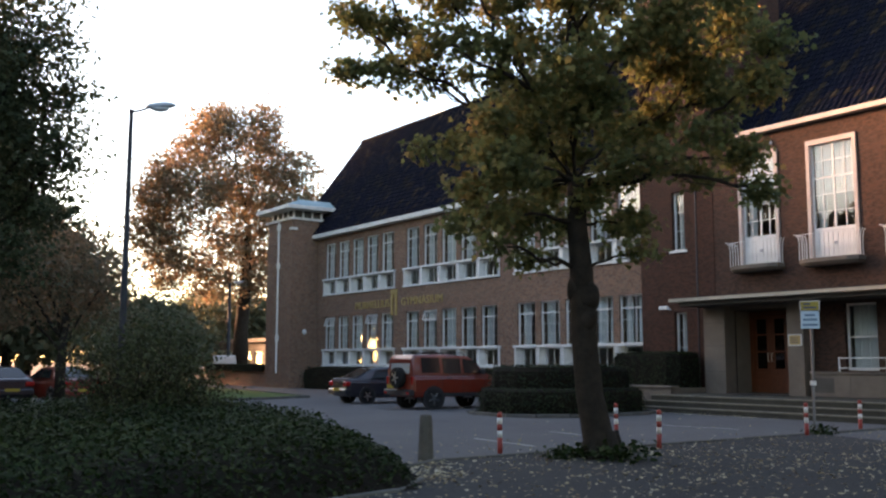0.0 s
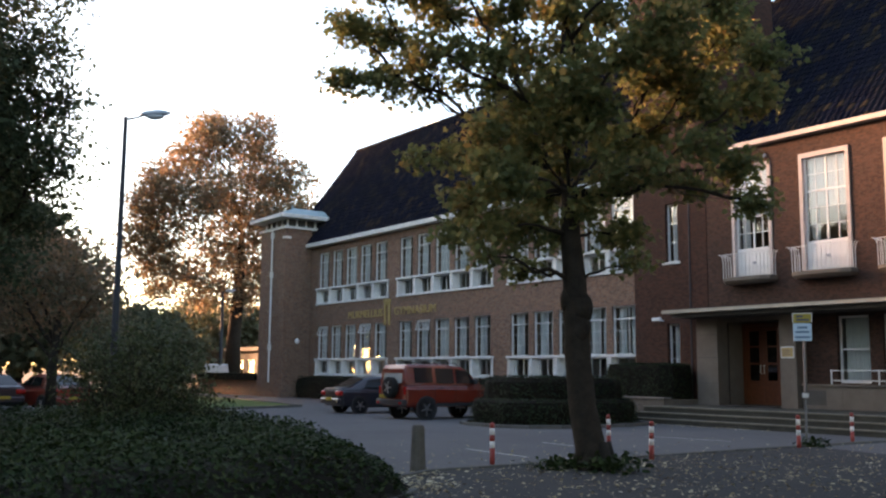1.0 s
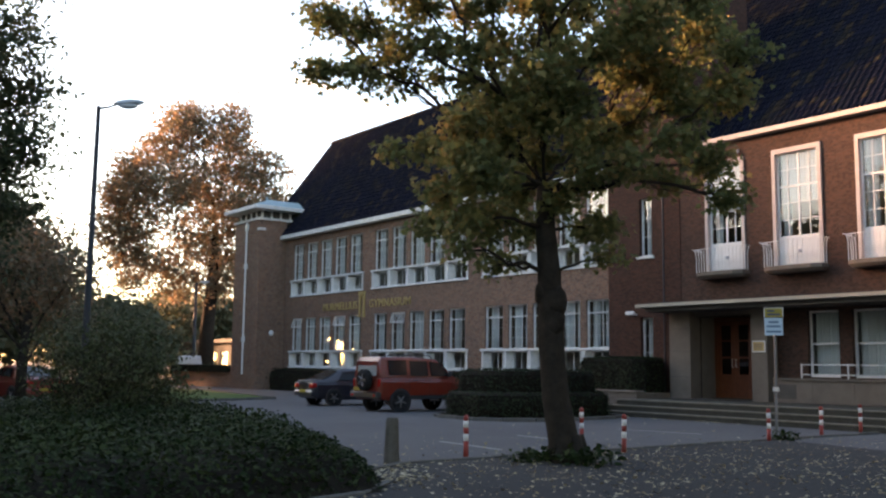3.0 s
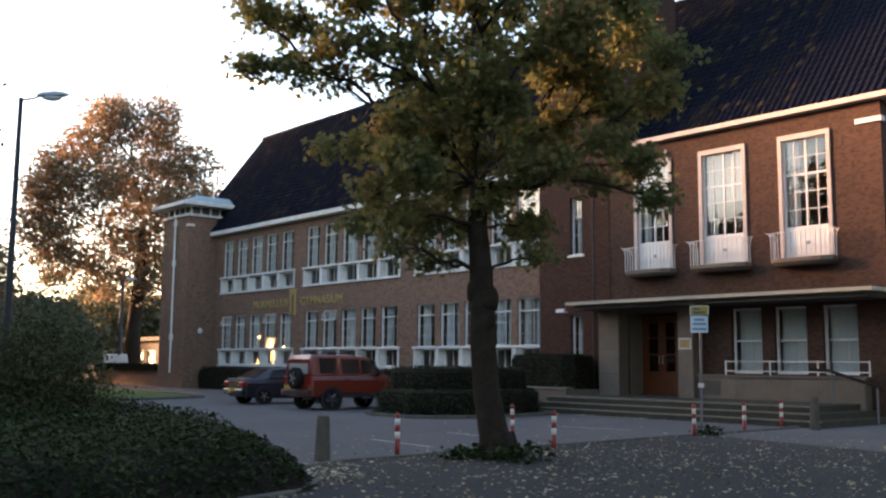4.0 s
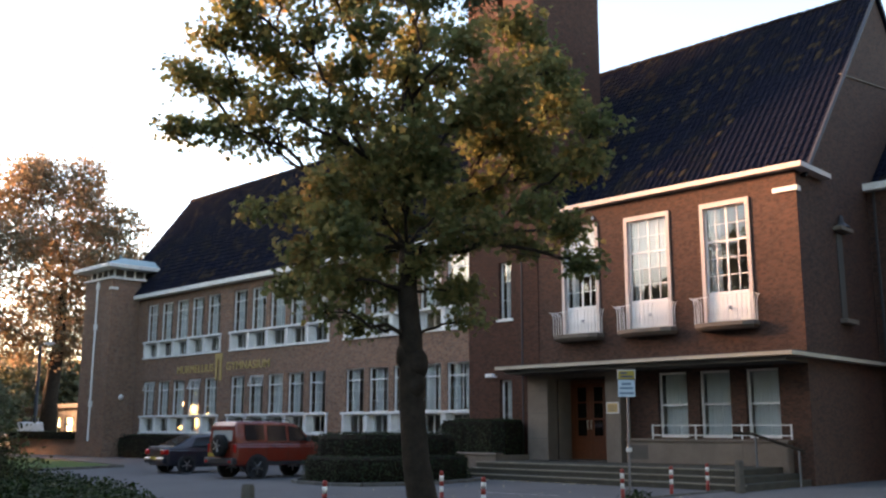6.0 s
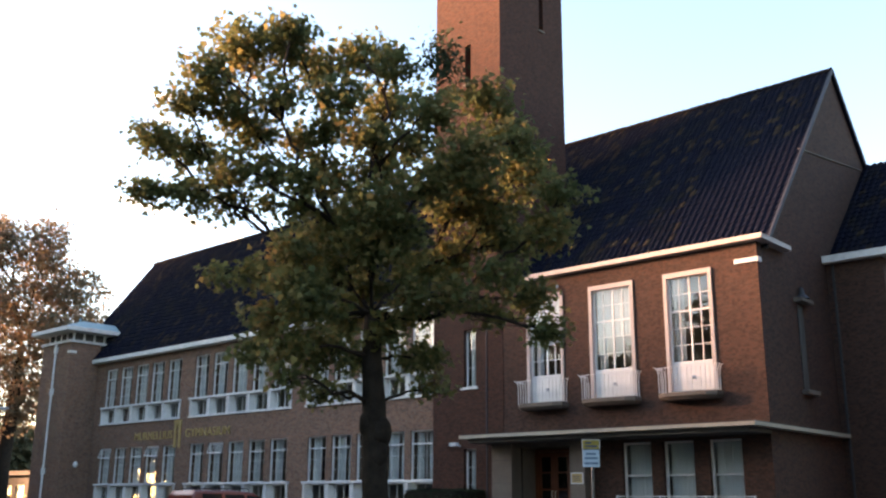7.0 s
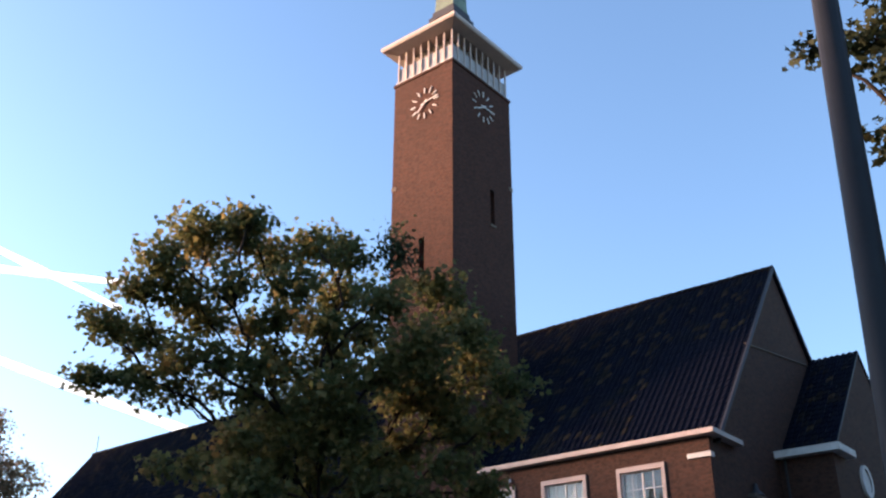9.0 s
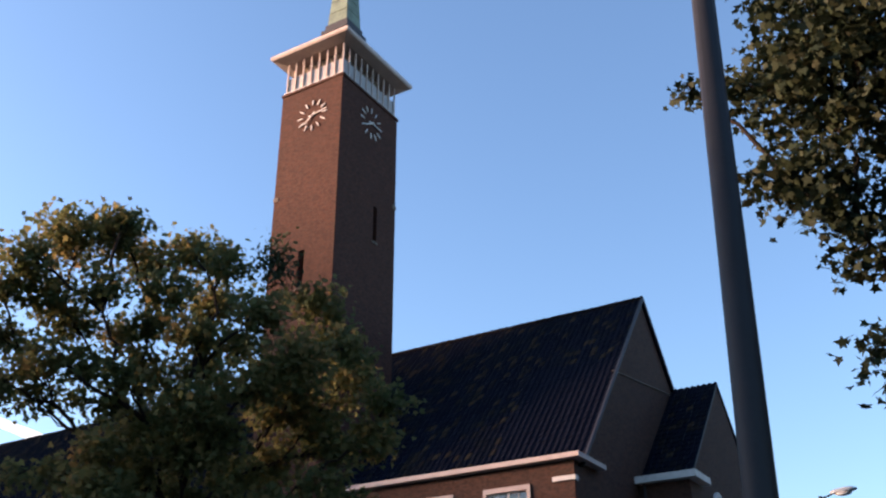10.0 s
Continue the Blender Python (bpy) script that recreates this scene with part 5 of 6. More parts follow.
def bed_inside(x, y):
    """How far a place lies inside the planted bed's edge, in metres."""
    d, inside = 1e9, False
    for (xa, ya), (xb, yb) in zip(BED, BED[1:] + BED[:1]):
        t = max(0, min(1, ((x - xa) * (xb - xa) + (y - ya) * (yb - ya)) / ((xb - xa) ** 2 + (yb - ya) ** 2)))
        d = min(d, math.hypot(x - xa - t * (xb - xa), y - ya - t * (yb - ya)))
        if (ya > y) != (yb > y) and x < (xb - xa) * (y - ya) / (yb - ya) + xa:
            inside = not inside
    return d if inside else -d


def bed_height(x, y):
    d = bed_inside(x, y)
    if d <= 0:
        return 0.0
    rise = 1 - math.exp(-d / 0.45)
    return rise * (0.66 + 0.16 * noise.noise(Vector((x * 0.6, y * 0.6, 0))) + 0.12 * noise.noise(Vector((x * 2.3, y * 2.3, 4))))


cover = thing("ground_cover", -15.0, 5.0, 0.0, "low mound of dark green leafy ground cover", "shrub")
bm = bmesh.new()
grid = {}
for i in range(64):
    for j in range(44):
        x, y = -28 + i * 0.32, -2.2 + j * 0.32
        grid[i, j] = bm.verts.new((x + 15, y - 5, bed_height(x, y) * 0.8 - 0.03))
for i in range(63):
    for j in range(43):
        x, y = -28 + (i + 0.5) * 0.32, -2.2 + (j + 0.5) * 0.32
        if bed_inside(x, y) > -0.2:
            bm.faces.new((grid[i, j], grid[i + 1, j], grid[i + 1, j + 1], grid[i, j + 1]))
bmesh.ops.delete(bm, geom=[v for v in bm.verts if not v.link_faces], context="VERTS")
part("soil", bm, SOIL, cover, "dark soil under the leaves")
rng = np.random.default_rng(36)
pos, nrm = [], []
while len(pos) < 56000:
    x, y = rng.uniform(-27.5, -8.0), rng.uniform(-2, 11)
    if rng.random() > min(1.0, (15.5 / math.hypot(x, y)) ** 2) or bed_inside(x, y) < 0.02:
        continue
    h = bed_height(x, y)
    pos.append((x + 15, y - 5, h * rng.uniform(0.66, 1.16) + 0.02))
    nrm.append((0.4 * noise.noise(Vector((x, y, 1))), 0.4 * noise.noise(Vector((x, y, 7))), 1.0))
part("foliage", leaf_mesh("foliage", np.array(pos), 0.078 * rng.uniform(0.6, 1.35, len(pos)), LEAF_IVY, "oval", 0.1, rng, nrm, 0.7), None, cover)["kind"] = "stuff"


def hedge(pts, z0, height, label, seed, count, size=0.06, inset=0.12):
    """A clipped hedge over a plan outline, with rounded shoulders and leaves standing off a dark core."""
    rng = np.random.default_rng(seed)
    cx, cy = sum(p[0] for p in pts) / len(pts), sum(p[1] for p in pts) / len(pts)
    root = thing("hedge", cx, cy, z0, label, "hedge")
    loc = [(x - cx, y - cy) for x, y in pts]
    lengths = [math.hypot(b[0] - a[0], b[1] - a[1]) for a, b in zip(loc, loc[1:] + loc[:1])]
    bm = bmesh.new()
    rings = []
    for f, z in ((0.97, -0.02), (0.985, height * 0.5), (0.97, height * 0.88), (0.9, height * 0.97)):
        rings.append([bm.verts.new((x * f, y * f, z)) for x, y in loc])
    for a, b in zip(rings, rings[1:]):
        for i in range(len(loc)):
            j = (i + 1) % len(loc)
            bm.faces.new((a[i], a[j], b[j], b[i]))
    bm.faces.new(rings[-1])
    # shade between the leaves is put into this dark solid core
    part("core", bm, SOIL, root, "dark solid core with the inner shade in its colour")
    pos, nrm = [], []
    around = sum(lengths)
    x0, x1, y0, y1 = min(p[0] for p in loc), max(p[0] for p in loc), min(p[1] for p in loc), max(p[1] for p in loc)
    for _ in range(count):
        if rng.random() < 0.62:
            s = rng.random() * around
            i = 0
            while s > lengths[i]:
                s -= lengths[i]
                i += 1
            a, b = loc[i], loc[(i + 1) % len(loc)]
            t = s / lengths[i]
            z = rng.random() * height
            sh = 1 - 0.08 * max(0, z / height - 0.8) / 0.2 + 0.02 * rng.normal()
            pos.append(((a[0] + (b[0] - a[0]) * t) * sh, (a[1] + (b[1] - a[1]) * t) * sh, z))
            n = Vector((b[1] - a[1], a[0] - b[0], 0)).normalized()
            if n.dot(Vector((a[0] + b[0], a[1] + b[1], 0))) < 0:
                n = -n
            nrm.append((n.x, n.y, 0.25))
        else:
            x, y = rng.uniform(x0, x1), rng.uniform(y0, y1)
            ok = False
            for (xa, ya), (xb, yb) in zip(loc, loc[1:] + loc[:1]):
                if (ya > y) != (yb > y) and x < (xb - xa) * (y - ya) / (yb - ya) + xa:
                    ok = not ok
            if ok:
                pos.append((x * 0.97, y * 0.97, height * (0.99 + 0.03 * rng.normal() * 0.5 + 0.04 * noise.noise(Vector((x * 1.5, y * 1.5, 0))))))
                nrm.append((0, 0, 1))
    part("foliage", leaf_mesh("foliage", np.array(pos), size * rng.uniform(0.7, 1.3, len(pos)), LEAF_HEDGE, "oval", 0.1, rng, nrm, 0.5), None, root)["kind"] = "stuff"
    return root


def oval(cx, cy, a, b, n=14, p=0.7, rot=0.0):
    out = []
    for k in range(n):
        t = math.tau * k / n
        x, y = a * math.copysign(abs(math.cos(t)) ** p, math.cos(t)), b * math.copysign(abs(math.sin(t)) ** p, math.sin(t))
        out.append((cx + x * math.cos(rot) - y * math.sin(rot), cy + x * math.sin(rot) + y * math.cos(rot)))
    return out


hedge(oval(-23.05, 21.1, 1.95, 2.7), 0.0, 0.82, "low dark clipped hedge tier round the taller hedge", 51, 7000, 0.07)
hedge(oval(-23.4, 21.4, 1.6, 2.4), 0.0, 1.5, "dark clipped hedge standing in a kerbed bed", 52, 6000, 0.07)
hedge([(-25.9, 26.35), (-23.3, 26.35), (-22.95, 26.7), (-22.95, 27.7), (-23.3, 28.1), (-25.9, 28.1)], 0.66, 1.32, "dark clipped hedge in the raised planter", 53, 5000, 0.07)
hedge([(-53.6, 27.5), (-27, 27.5), (-27, 28.6), (-53.6, 28.6)], 0.0, 1.3, "long clipped hedge below the school windows", 54, 9000, 0.09)
hedge([(-68.0, 27.0), (-58.2, 27.0), (-58.2, 27.9), (-68.0, 27.9)], 1.0, 0.45, "dark hedge on the low wall", 55, 1500, 0.1)
ring = oval(-23.0, 21.1, 2.25, 3.0)
kerb_line("hedge_kerb", ring + ring[:1], "low concrete kerb round the hedge bed", 0.14, 0.1, 0.8)
solo("low_wall", box(-68, -57.7, 27.2, 27.5, -0.1, 1.05, 0.01), BRICK, "low brown brick wall beside the pavilion", "wall", "structure")

# ---- fallen leaves ----
rng = np.random.default_rng(71)
pos = []
while len(pos) < 3400:
    x, y = rng.uniform(-20, 2), rng.uniform(4, 22)
    d = math.hypot(x + 10.5, y - 12)
    keep = math.exp(-(d / 5.5) ** 2) + (0.12 if x > -13 else 0.02)
    if x < -13:
        keep *= 0.28
    if rng.random() < keep and bed_inside(x, y) < -0.05:
        pos.append((x, y, 0.02 + 0.012 * rng.random()))
for _ in range(260):
    t = rng.random()
    pos.append((-10.5 - 2.3 * t + rng.normal() * 0.25, 7.4 + 1.4 * t + rng.normal() * 0.25, 0.03))
for _ in range(120):
    pos.append((rng.uniform(-22, -17), 24.1 - abs(rng.normal()) * 0.3, 0.02))
pos = np.array(pos)
nr = np.tile((0.0, 0.0, 1.0), (len(pos), 1))
ob = new("fallen_leaves", leaf_mesh("fallen_leaves", pos, 0.05 * rng.uniform(0.6, 1.5, len(pos)), LEAF_FALLEN, "maple", 0.0, rng, nr, 0.25))
tagged(ob, "scattered yellow and brown fallen leaves on the asphalt", "leaves", kind="stuff")
rng = np.random.default_rng(72)
tuft = np.concatenate([rng.normal(size=(260, 3)) * (0.34, 0.34, 0.07) + (-11.35, 11.6, 0.13), rng.normal(size=(120, 3)) * (0.2, 0.2, 0.05) + (-12.1, 11.15, 0.09)])
tuft[:, 2] = np.abs(tuft[:, 2])
tagged(new("weeds", leaf_mesh("weeds", tuft, 0.12 * rng.uniform(0.6, 1.3, len(tuft)), LEAF_IVY, "oval", -0.5, rng)), "green weeds growing round the tree foot", "weeds", kind="stuff")
tuft = np.abs(rng.normal(size=(90, 3)) * (0.16, 0.16, 0.06)) * rng.choice([-1, 1], (90, 3)) + (-12.85, 19.6, 0.08)
tagged(new("weeds", leaf_mesh("weeds", tuft, 0.12 * rng.uniform(0.6, 1.3, len(tuft)), LEAF_IVY, "oval", -0.5, rng)), "green weeds round the sign post foot", "weeds", kind="stuff")


# ---- posts, sign, lamps ----
def striped_post(x, y, lean=0.0):
    root = thing("bollard", x, y, 0.0, "red and white striped steel parking bollard", "bollard", "striped bollards", rz=lean * 40)
    z, cuts = -0.05, ((0.28, RED), (0.40, POSTWHITE), (0.51, RED), (0.63, POSTWHITE), (0.70, RED))
    for top, mat in cuts:
        pr = [(0.046, z), (0.046, top)] if top < 0.7 else [(0.046, z), (0.046, 0.68), (0.038, 0.715), (0.015, 0.73)]
        part("band", lathe(bmesh.new(), pr, 14), mat, root, "red painted band" if mat is RED else "white painted band", pose(0, 0, 0, lean, 0, 0), True)
        z = top
    return root


for x, y, l in ((-13.47, 10.85, 0.5), (-12.51, 13.9, -1.0), (-14.95, 15.27, 0.8), (-12.89, 19.12, 0.6), (-13.11, 21.6, -0.7), (-13.45, 24.0, 1.0)):
    striped_post(x, y, l)
for x, y, h in ((-13.01, 8.94, 0.76), (-12.35, 23.7, 0.85)):
    bm = bmesh.new()
    rings = []
    for hw, z in ((0.12, -0.1), (0.115, 0.1), (0.092, h - 0.06), (0.08, h - 0.01), (0.045, h)):
        rings.append([bm.verts.new((x + a * hw, y + b * hw, z)) for a, b in ((-1, -0.5), (-0.5, -1), (0.5, -1), (1, -0.5), (1, 0.5), (0.5, 1), (-0.5, 1), (-1, 0.5))])
    for a, b in zip(rings, rings[1:]):
        for i in range(8):
            bm.faces.new((a[i], a[(i + 1) % 8], b[(i + 1) % 8], b[i]))
    bm.faces.new(rings[-1])
    solo("stone_post", bm, plain("mossy_stone_post", (0.115, 0.105, 0.088), 0.95, vary=0.45, scale=5.0, bump=0.6), "weathered grey-green stone post at the kerb", "post", group="stone posts")

sign = thing("parking_sign", -12.98, 19.55, 0.0, "yellow and pale blue parking sign on a grey pole", "sign", rz=35)
part("pole", rod((0, 0, -0.1), (0.03, 0, 3.0), 0.03, 10), STEEL, sign)
part("yellow_board", box(-0.19, 0.20, -0.05, -0.03, 2.80, 3.00, 0.004), SIGNYELLOW, sign, "yellow upper board with dark bars")
part("blue_board", box(-0.20, 0.20, -0.055, -0.035, 2.38, 2.78, 0.004), SIGNBLUE, sign, "pale blue board with text bars")
for z, a, b in ((2.66, -0.11, 0.11), (2.56, -0.15, 0.15), (2.44, -0.16, 0.16)):
    part("text_bar", box(a, b, -0.06, -0.056, z, z + 0.05), plain("blue_text_bar", (0.12, 0.22, 0.32), 0.5), sign)
for z, a, b in ((2.92, -0.13, 0.02), (2.84, -0.13, 0.15)):
    part("text_bar", box(a, b, -0.055, -0.051, z, z + 0.04), INK, sign)
part("frame_edge", boxes((-0.21, 0.22, -0.045, -0.032, 3.0, 3.02), (-0.21, -0.19, -0.045, -0.032, 2.8, 3.0), (0.20, 0.22, -0.045, -0.032, 2.8, 3.0)), POSTWHITE, sign)
part("clamp", box(-0.06, 0.08, -0.04, 0.05, 1.1, 1.2), POSTWHITE, sign)


def street_lamp(x, y, h, arm, turn, r0=0.09, r1=0.05, lean=0.0, label="grey steel street lamp with a short arm"):
    root = thing("street_lamp", x, y, 0.0, label, "street lamp", rz=turn)
    part("pole", tube(bmesh.new(), [(0, 0, -0.1), (lean * 1.2, 0, 1.2), (lean * 1.25, 0, 1.25), (lean * h, 0, h)], [r0 * 1.12, r0 * 1.1, r0, r1], 14), POLE, root, smooth=True)
    top = lean * h
    part("arm", tube(bmesh.new(), [(top, 0, h - 0.06), (top + arm * 0.6, 0, h - 0.02), (top + arm, 0, h + 0.04)], [0.03, 0.027, 0.025], 8), POLE, root)
    head = bmesh.new()
    prof = ((0.0, 0.05, 0.05), (0.12, 0.10, 0.09), (0.42, 0.14, 0.11), (0.62, 0.11, 0.08), (0.74, 0.03, 0.03))
    rings = []
    for dx, w, hh in prof:
        rings.append([head.verts.new((top + arm - 0.05 + dx, w * math.cos(k * math.tau / 12), h + 0.06 + dx * 0.06 + hh * math.sin(k * math.tau / 12) * (0.6 if k > 6 else 1))) for k in range(12)])
    for a, b in zip(rings, rings[1:]):
        for i in range(12):
            head.faces.new((a[i], a[(i + 1) % 12], b[(i + 1) % 12], b[i]))
    head.faces.new(rings[0][::-1])
    head.faces.new(rings[-1])
    hd = part("lamp_head", head, plain("pale_grey_lamp_housing", (0.36, 0.42, 0.46), 0.4), root, "pale grey lamp housing", smooth=True)
    bowl = bmesh.new()
    bmesh.ops.create_uvsphere(bowl, u_segments=12, v_segments=8, radius=0.15, matrix=Matrix.Translation((top + arm + 0.3, 0, h + 0.03)) @ Matrix.Diagonal((1.6, 0.75, 0.6, 1)))
    part("bowl", bowl, plain("milky_lamp_bowl", (0.55, 0.6, 0.62), 0.25), hd, "milky lamp bowl", smooth=True)
    return root


street_lamp(-23.5, 7.2, 7.85, 0.42, 54.0)
street_lamp(-1.555, 6.0, 9.5, 0.6, 0.0, 0.115, 0.075, 0.038, "grey tapered steel lamp pole beside the footpath")
street_lamp(-5.25, 29.6, 7.8, 0.35, 0.0)
street_lamp(-69.1, 29.2, 7.6, 0.3, 60.0, 0.16, 0.1)

cctv = thing("security_camera", -24.72, 28.28, 3.62, "small white security camera on the brick wall", "camera")
part("bracket", rod((0, 0, 0), (0, -0.22, 0.02), 0.03), WHITE, cctv)
part("housing", box(-0.32, 0.1, -0.32, -0.2, -0.02, 0.12, 0.02), WHITE, cctv)


# ---- vehicles ----
def wheel(parent, x, y, r, w, rim=True, m=None):
    t = lathe(bmesh.new(), [(r * 0.62, -w / 2), (r * 0.93, -w / 2), (r, -w / 2 + 0.03), (r, w / 2 - 0.03), (r * 0.93, w / 2), (r * 0.62, w / 2)], 24)
    wh = part("wheel", t, BLACKRUBBER, parent, "black tyre", m or pose(x, y, r, 0, 90, 0), True)
    bm = lathe(bmesh.new(), [(r * 0.63, -w * 0.44), (r * 0.63, w * 0.44), (r * 0.58, w * 0.46), (r * 0.5, w * 0.30)], 24)
    part("rim", bm, CHROME, wh, "alloy rim")
    sp = bmesh.new()
    for k in range(5):
        a = k * math.tau / 5
        for s in (1, -1):
            tube(sp, [(0, 0, s * w * 0.36), (math.cos(a) * r * 0.6, math.sin(a) * r * 0.6, s * w * 0.40)], [r * 0.14, r * 0.10], 6)
    part("spokes", sp, CHROME, wh)
    return wh


def loft(sections, caps=True):
    """A body from rows of equal-length cross sections."""
    bm = bmesh.new()
    rings = [[bm.verts.new(p) for p in s] for s in sections]
    n = len(rings[0])
    for a, b in zip(rings, rings[1:]):
        for i in range(n):
            bm.faces.new((a[i], a[(i + 1) % n], b[(i + 1) % n], b[i]))
    if caps:
        bm.faces.new(rings[0][::-1])
        bm.faces.new(rings[-1])
    return bm


def rounded(bm, r=0.045):
    """Rounds the edges of a car body."""
    bmesh.ops.bevel(bm, geom=bm.edges[:], offset=r, segments=2, affect="EDGES", clamp_overlap=True)
    return bm


def car(name, x, y, turn, label, length, width, paint, low, belt, wheel_r, base0, base1, glass_rows, group="", pale_rear=False):
    """A car along +y (front) about the origin. low: rows (y, sill z, belt z, half width); belt: rows of the cabin (y, belt z, roof z, half width at belt, at roof)."""
    root = thing(name, x, y, 0.0, label, "car", group, rz=turn)
    secs = []
    for yy, za, zb, hw in low:
        c = 0.07
        secs.append([(-hw + c, yy, za), (hw - c, yy, za), (hw, yy, za + 0.12), (hw, yy, zb - 0.12), (hw - c, yy, zb), (-hw + c, yy, zb), (-hw, yy, zb - 0.12), (-hw, yy, za + 0.12)])
    part("body", rounded(loft(secs)), paint, root)
    cab = []
    for yy, zb, zr, hb, hr in belt:
        cab.append([(-hb, yy, zb), (hb, yy, zb), (hr, yy, zr - 0.06), (hr - 0.08, yy, zr), (-hr + 0.08, yy, zr), (-hr, yy, zr - 0.06)])
    part("cabin", rounded(loft(cab), 0.025), paint, root)
    for pts in glass_rows:
        for s in (1, -1) if pts[0][0] else (1,):
            bm = bmesh.new()
            vs = [bm.verts.new((s * px + (0.006 * s if px else 0), py, pz)) for px, py, pz in (pts[1:] if not pts[0][0] else pts)]
            bm.faces.new(vs)
            part("window", bm, CARGLASS_DARK if pts[0][0] or not pale_rear or pts[1][1] > 0 else PALE_REARGLASS, root, "car window")
    for yy in (base0, base1):
        for s in (1, -1):
            arch = lathe(bmesh.new(), [(wheel_r * 1.16, -0.02), (wheel_r * 1.16, 0.02)], 24)
            part("wheel_arch", arch, BLACKPLASTIC, root, m=pose(s * (width / 2 - 0.005), yy, wheel_r * 1.02, 0, 90, 0))
            wheel(root, s * (width / 2 - 0.10), yy, wheel_r, 0.23)
    return root


CARGLASS_DARK = Mat("dark_car_window", 0.08, spec=0.2).color((0.012, 0.014, 0.015)).m
# opaque rear window; reflected and passing light is put into the pale grey
PALE_REARGLASS = Mat("opaque_grey_glass_with_painted_light", 0.06, spec=0.6).color((0.30, 0.31, 0.29)).m

off = car("off_road_car", -27.98, 20.26, -1.5, "tomato-red boxy off-road car parked by the hedge", 4.5, 1.79, CARRED,
          [(-2.12, 0.55, 1.15, 0.84), (-2.05, 0.42, 1.18, 0.88), (-1.0, 0.42, 1.18, 0.895), (1.0, 0.42, 1.17, 0.895), (1.25, 0.42, 1.16, 0.88), (2.05, 0.45, 1.08, 0.86), (2.22, 0.55, 1.0, 0.80)],
          [(-2.08, 1.16, 1.72, 0.86, 0.74), (-1.98, 1.16, 1.86, 0.87, 0.74), (-0.6, 1.16, 1.88, 0.88, 0.74), (0.35, 1.16, 1.80, 0.88, 0.72), (1.12, 1.14, 1.16, 0.86, 0.84)], 0.37, -1.27, 1.27,
          [[(0.88, -1.75, 1.25), (0.88, -1.0, 1.25), (0.765, -1.0, 1.76), (0.765, -1.75, 1.76)],
           [(0.885, -0.88, 1.22), (0.885, -0.12, 1.22), (0.77, -0.12, 1.74), (0.77, -0.88, 1.74)],
           [(0.885, -0.02, 1.22), (0.885, 0.82, 1.22), (0.80, 0.42, 1.66), (0.77, 0.1, 1.72), (0.77, -0.02, 1.72)],
           [(0, 0, 0), (-0.62, -2.10, 1.22), (0.62, -2.10, 1.22), (0.60, -2.075, 1.66), (-0.60, -2.075, 1.66)],
           [(0, 0, 0), (-0.72, 1.06, 1.22), (0.72, 1.06, 1.22), (0.66, 0.5, 1.72), (-0.66, 0.5, 1.72)]], pale_rear=True)
part("rear_bumper", box(-0.88, 0.88, -2.24, -2.04, 0.46, 0.68, 0.03), BLACKPLASTIC, off, "black rear bumper")
part("front_bumper", box(-0.88, 0.88, 2.1, 2.3, 0.45, 0.68, 0.03), BLACKPLASTIC, off, "black front bumper")
for xa in (-0.905, 0.885):
    part("side_trim", box(xa, xa + 0.02, -0.85, 0.85, 0.44, 0.56), BLACKPLASTIC, off)
wheel(off, 0, 0, 0.36, 0.24, m=pose(0.12, -2.26, 1.08, 90, 0, 0))
for s in (1, -1):
    part("tail_lamp", box(s * 0.80 - 0.06, s * 0.80 + 0.06, -2.125, -2.06, 0.85, 1.12, 0.01), TAILRED, off, "red tail lamp")
    part("bumper_lamp", box(s * 0.72 - 0.08, s * 0.72 + 0.08, -2.25, -2.2, 0.52, 0.6, 0.01), TAILRED, off, "red bumper lamp")
    part("roof_rail", tube(bmesh.new(), [(s * 0.62, -1.8, 1.86), (s * 0.62, -1.7, 1.93), (s * 0.62, 0.1, 1.93), (s * 0.62, 0.2, 1.82)], [0.018] * 4, 6), BLACKPLASTIC, off)
    part("wing_mirror", box(s * 1.0 - 0.1, s * 1.0 + 0.1, 0.66, 0.78, 1.2, 1.38, 0.03), BLACKPLASTIC, off)
    part("door_handle", box(s * 0.90 - 0.012, s * 0.90 + 0.012, -0.75, -0.55, 1.05, 1.09), BLACKPLASTIC, off)
    for yy in (-0.92, -0.06, 0.92):
        part("door_gap", box(s * 0.896 - 0.002, s * 0.896 + 0.002, yy, yy + 0.012, 0.5, 1.16), BLACKPLASTIC, off)
    part("headlamp", box(s * 0.68 - 0.12, s * 0.68 + 0.12, 2.16, 2.24, 0.78, 0.95, 0.02), CARWHITE, off)
part("number_plate", box(-0.62, -0.1, -2.25, -2.235, 0.72, 0.83), SIGNYELLOW, off, "yellow plate with a plain bar")


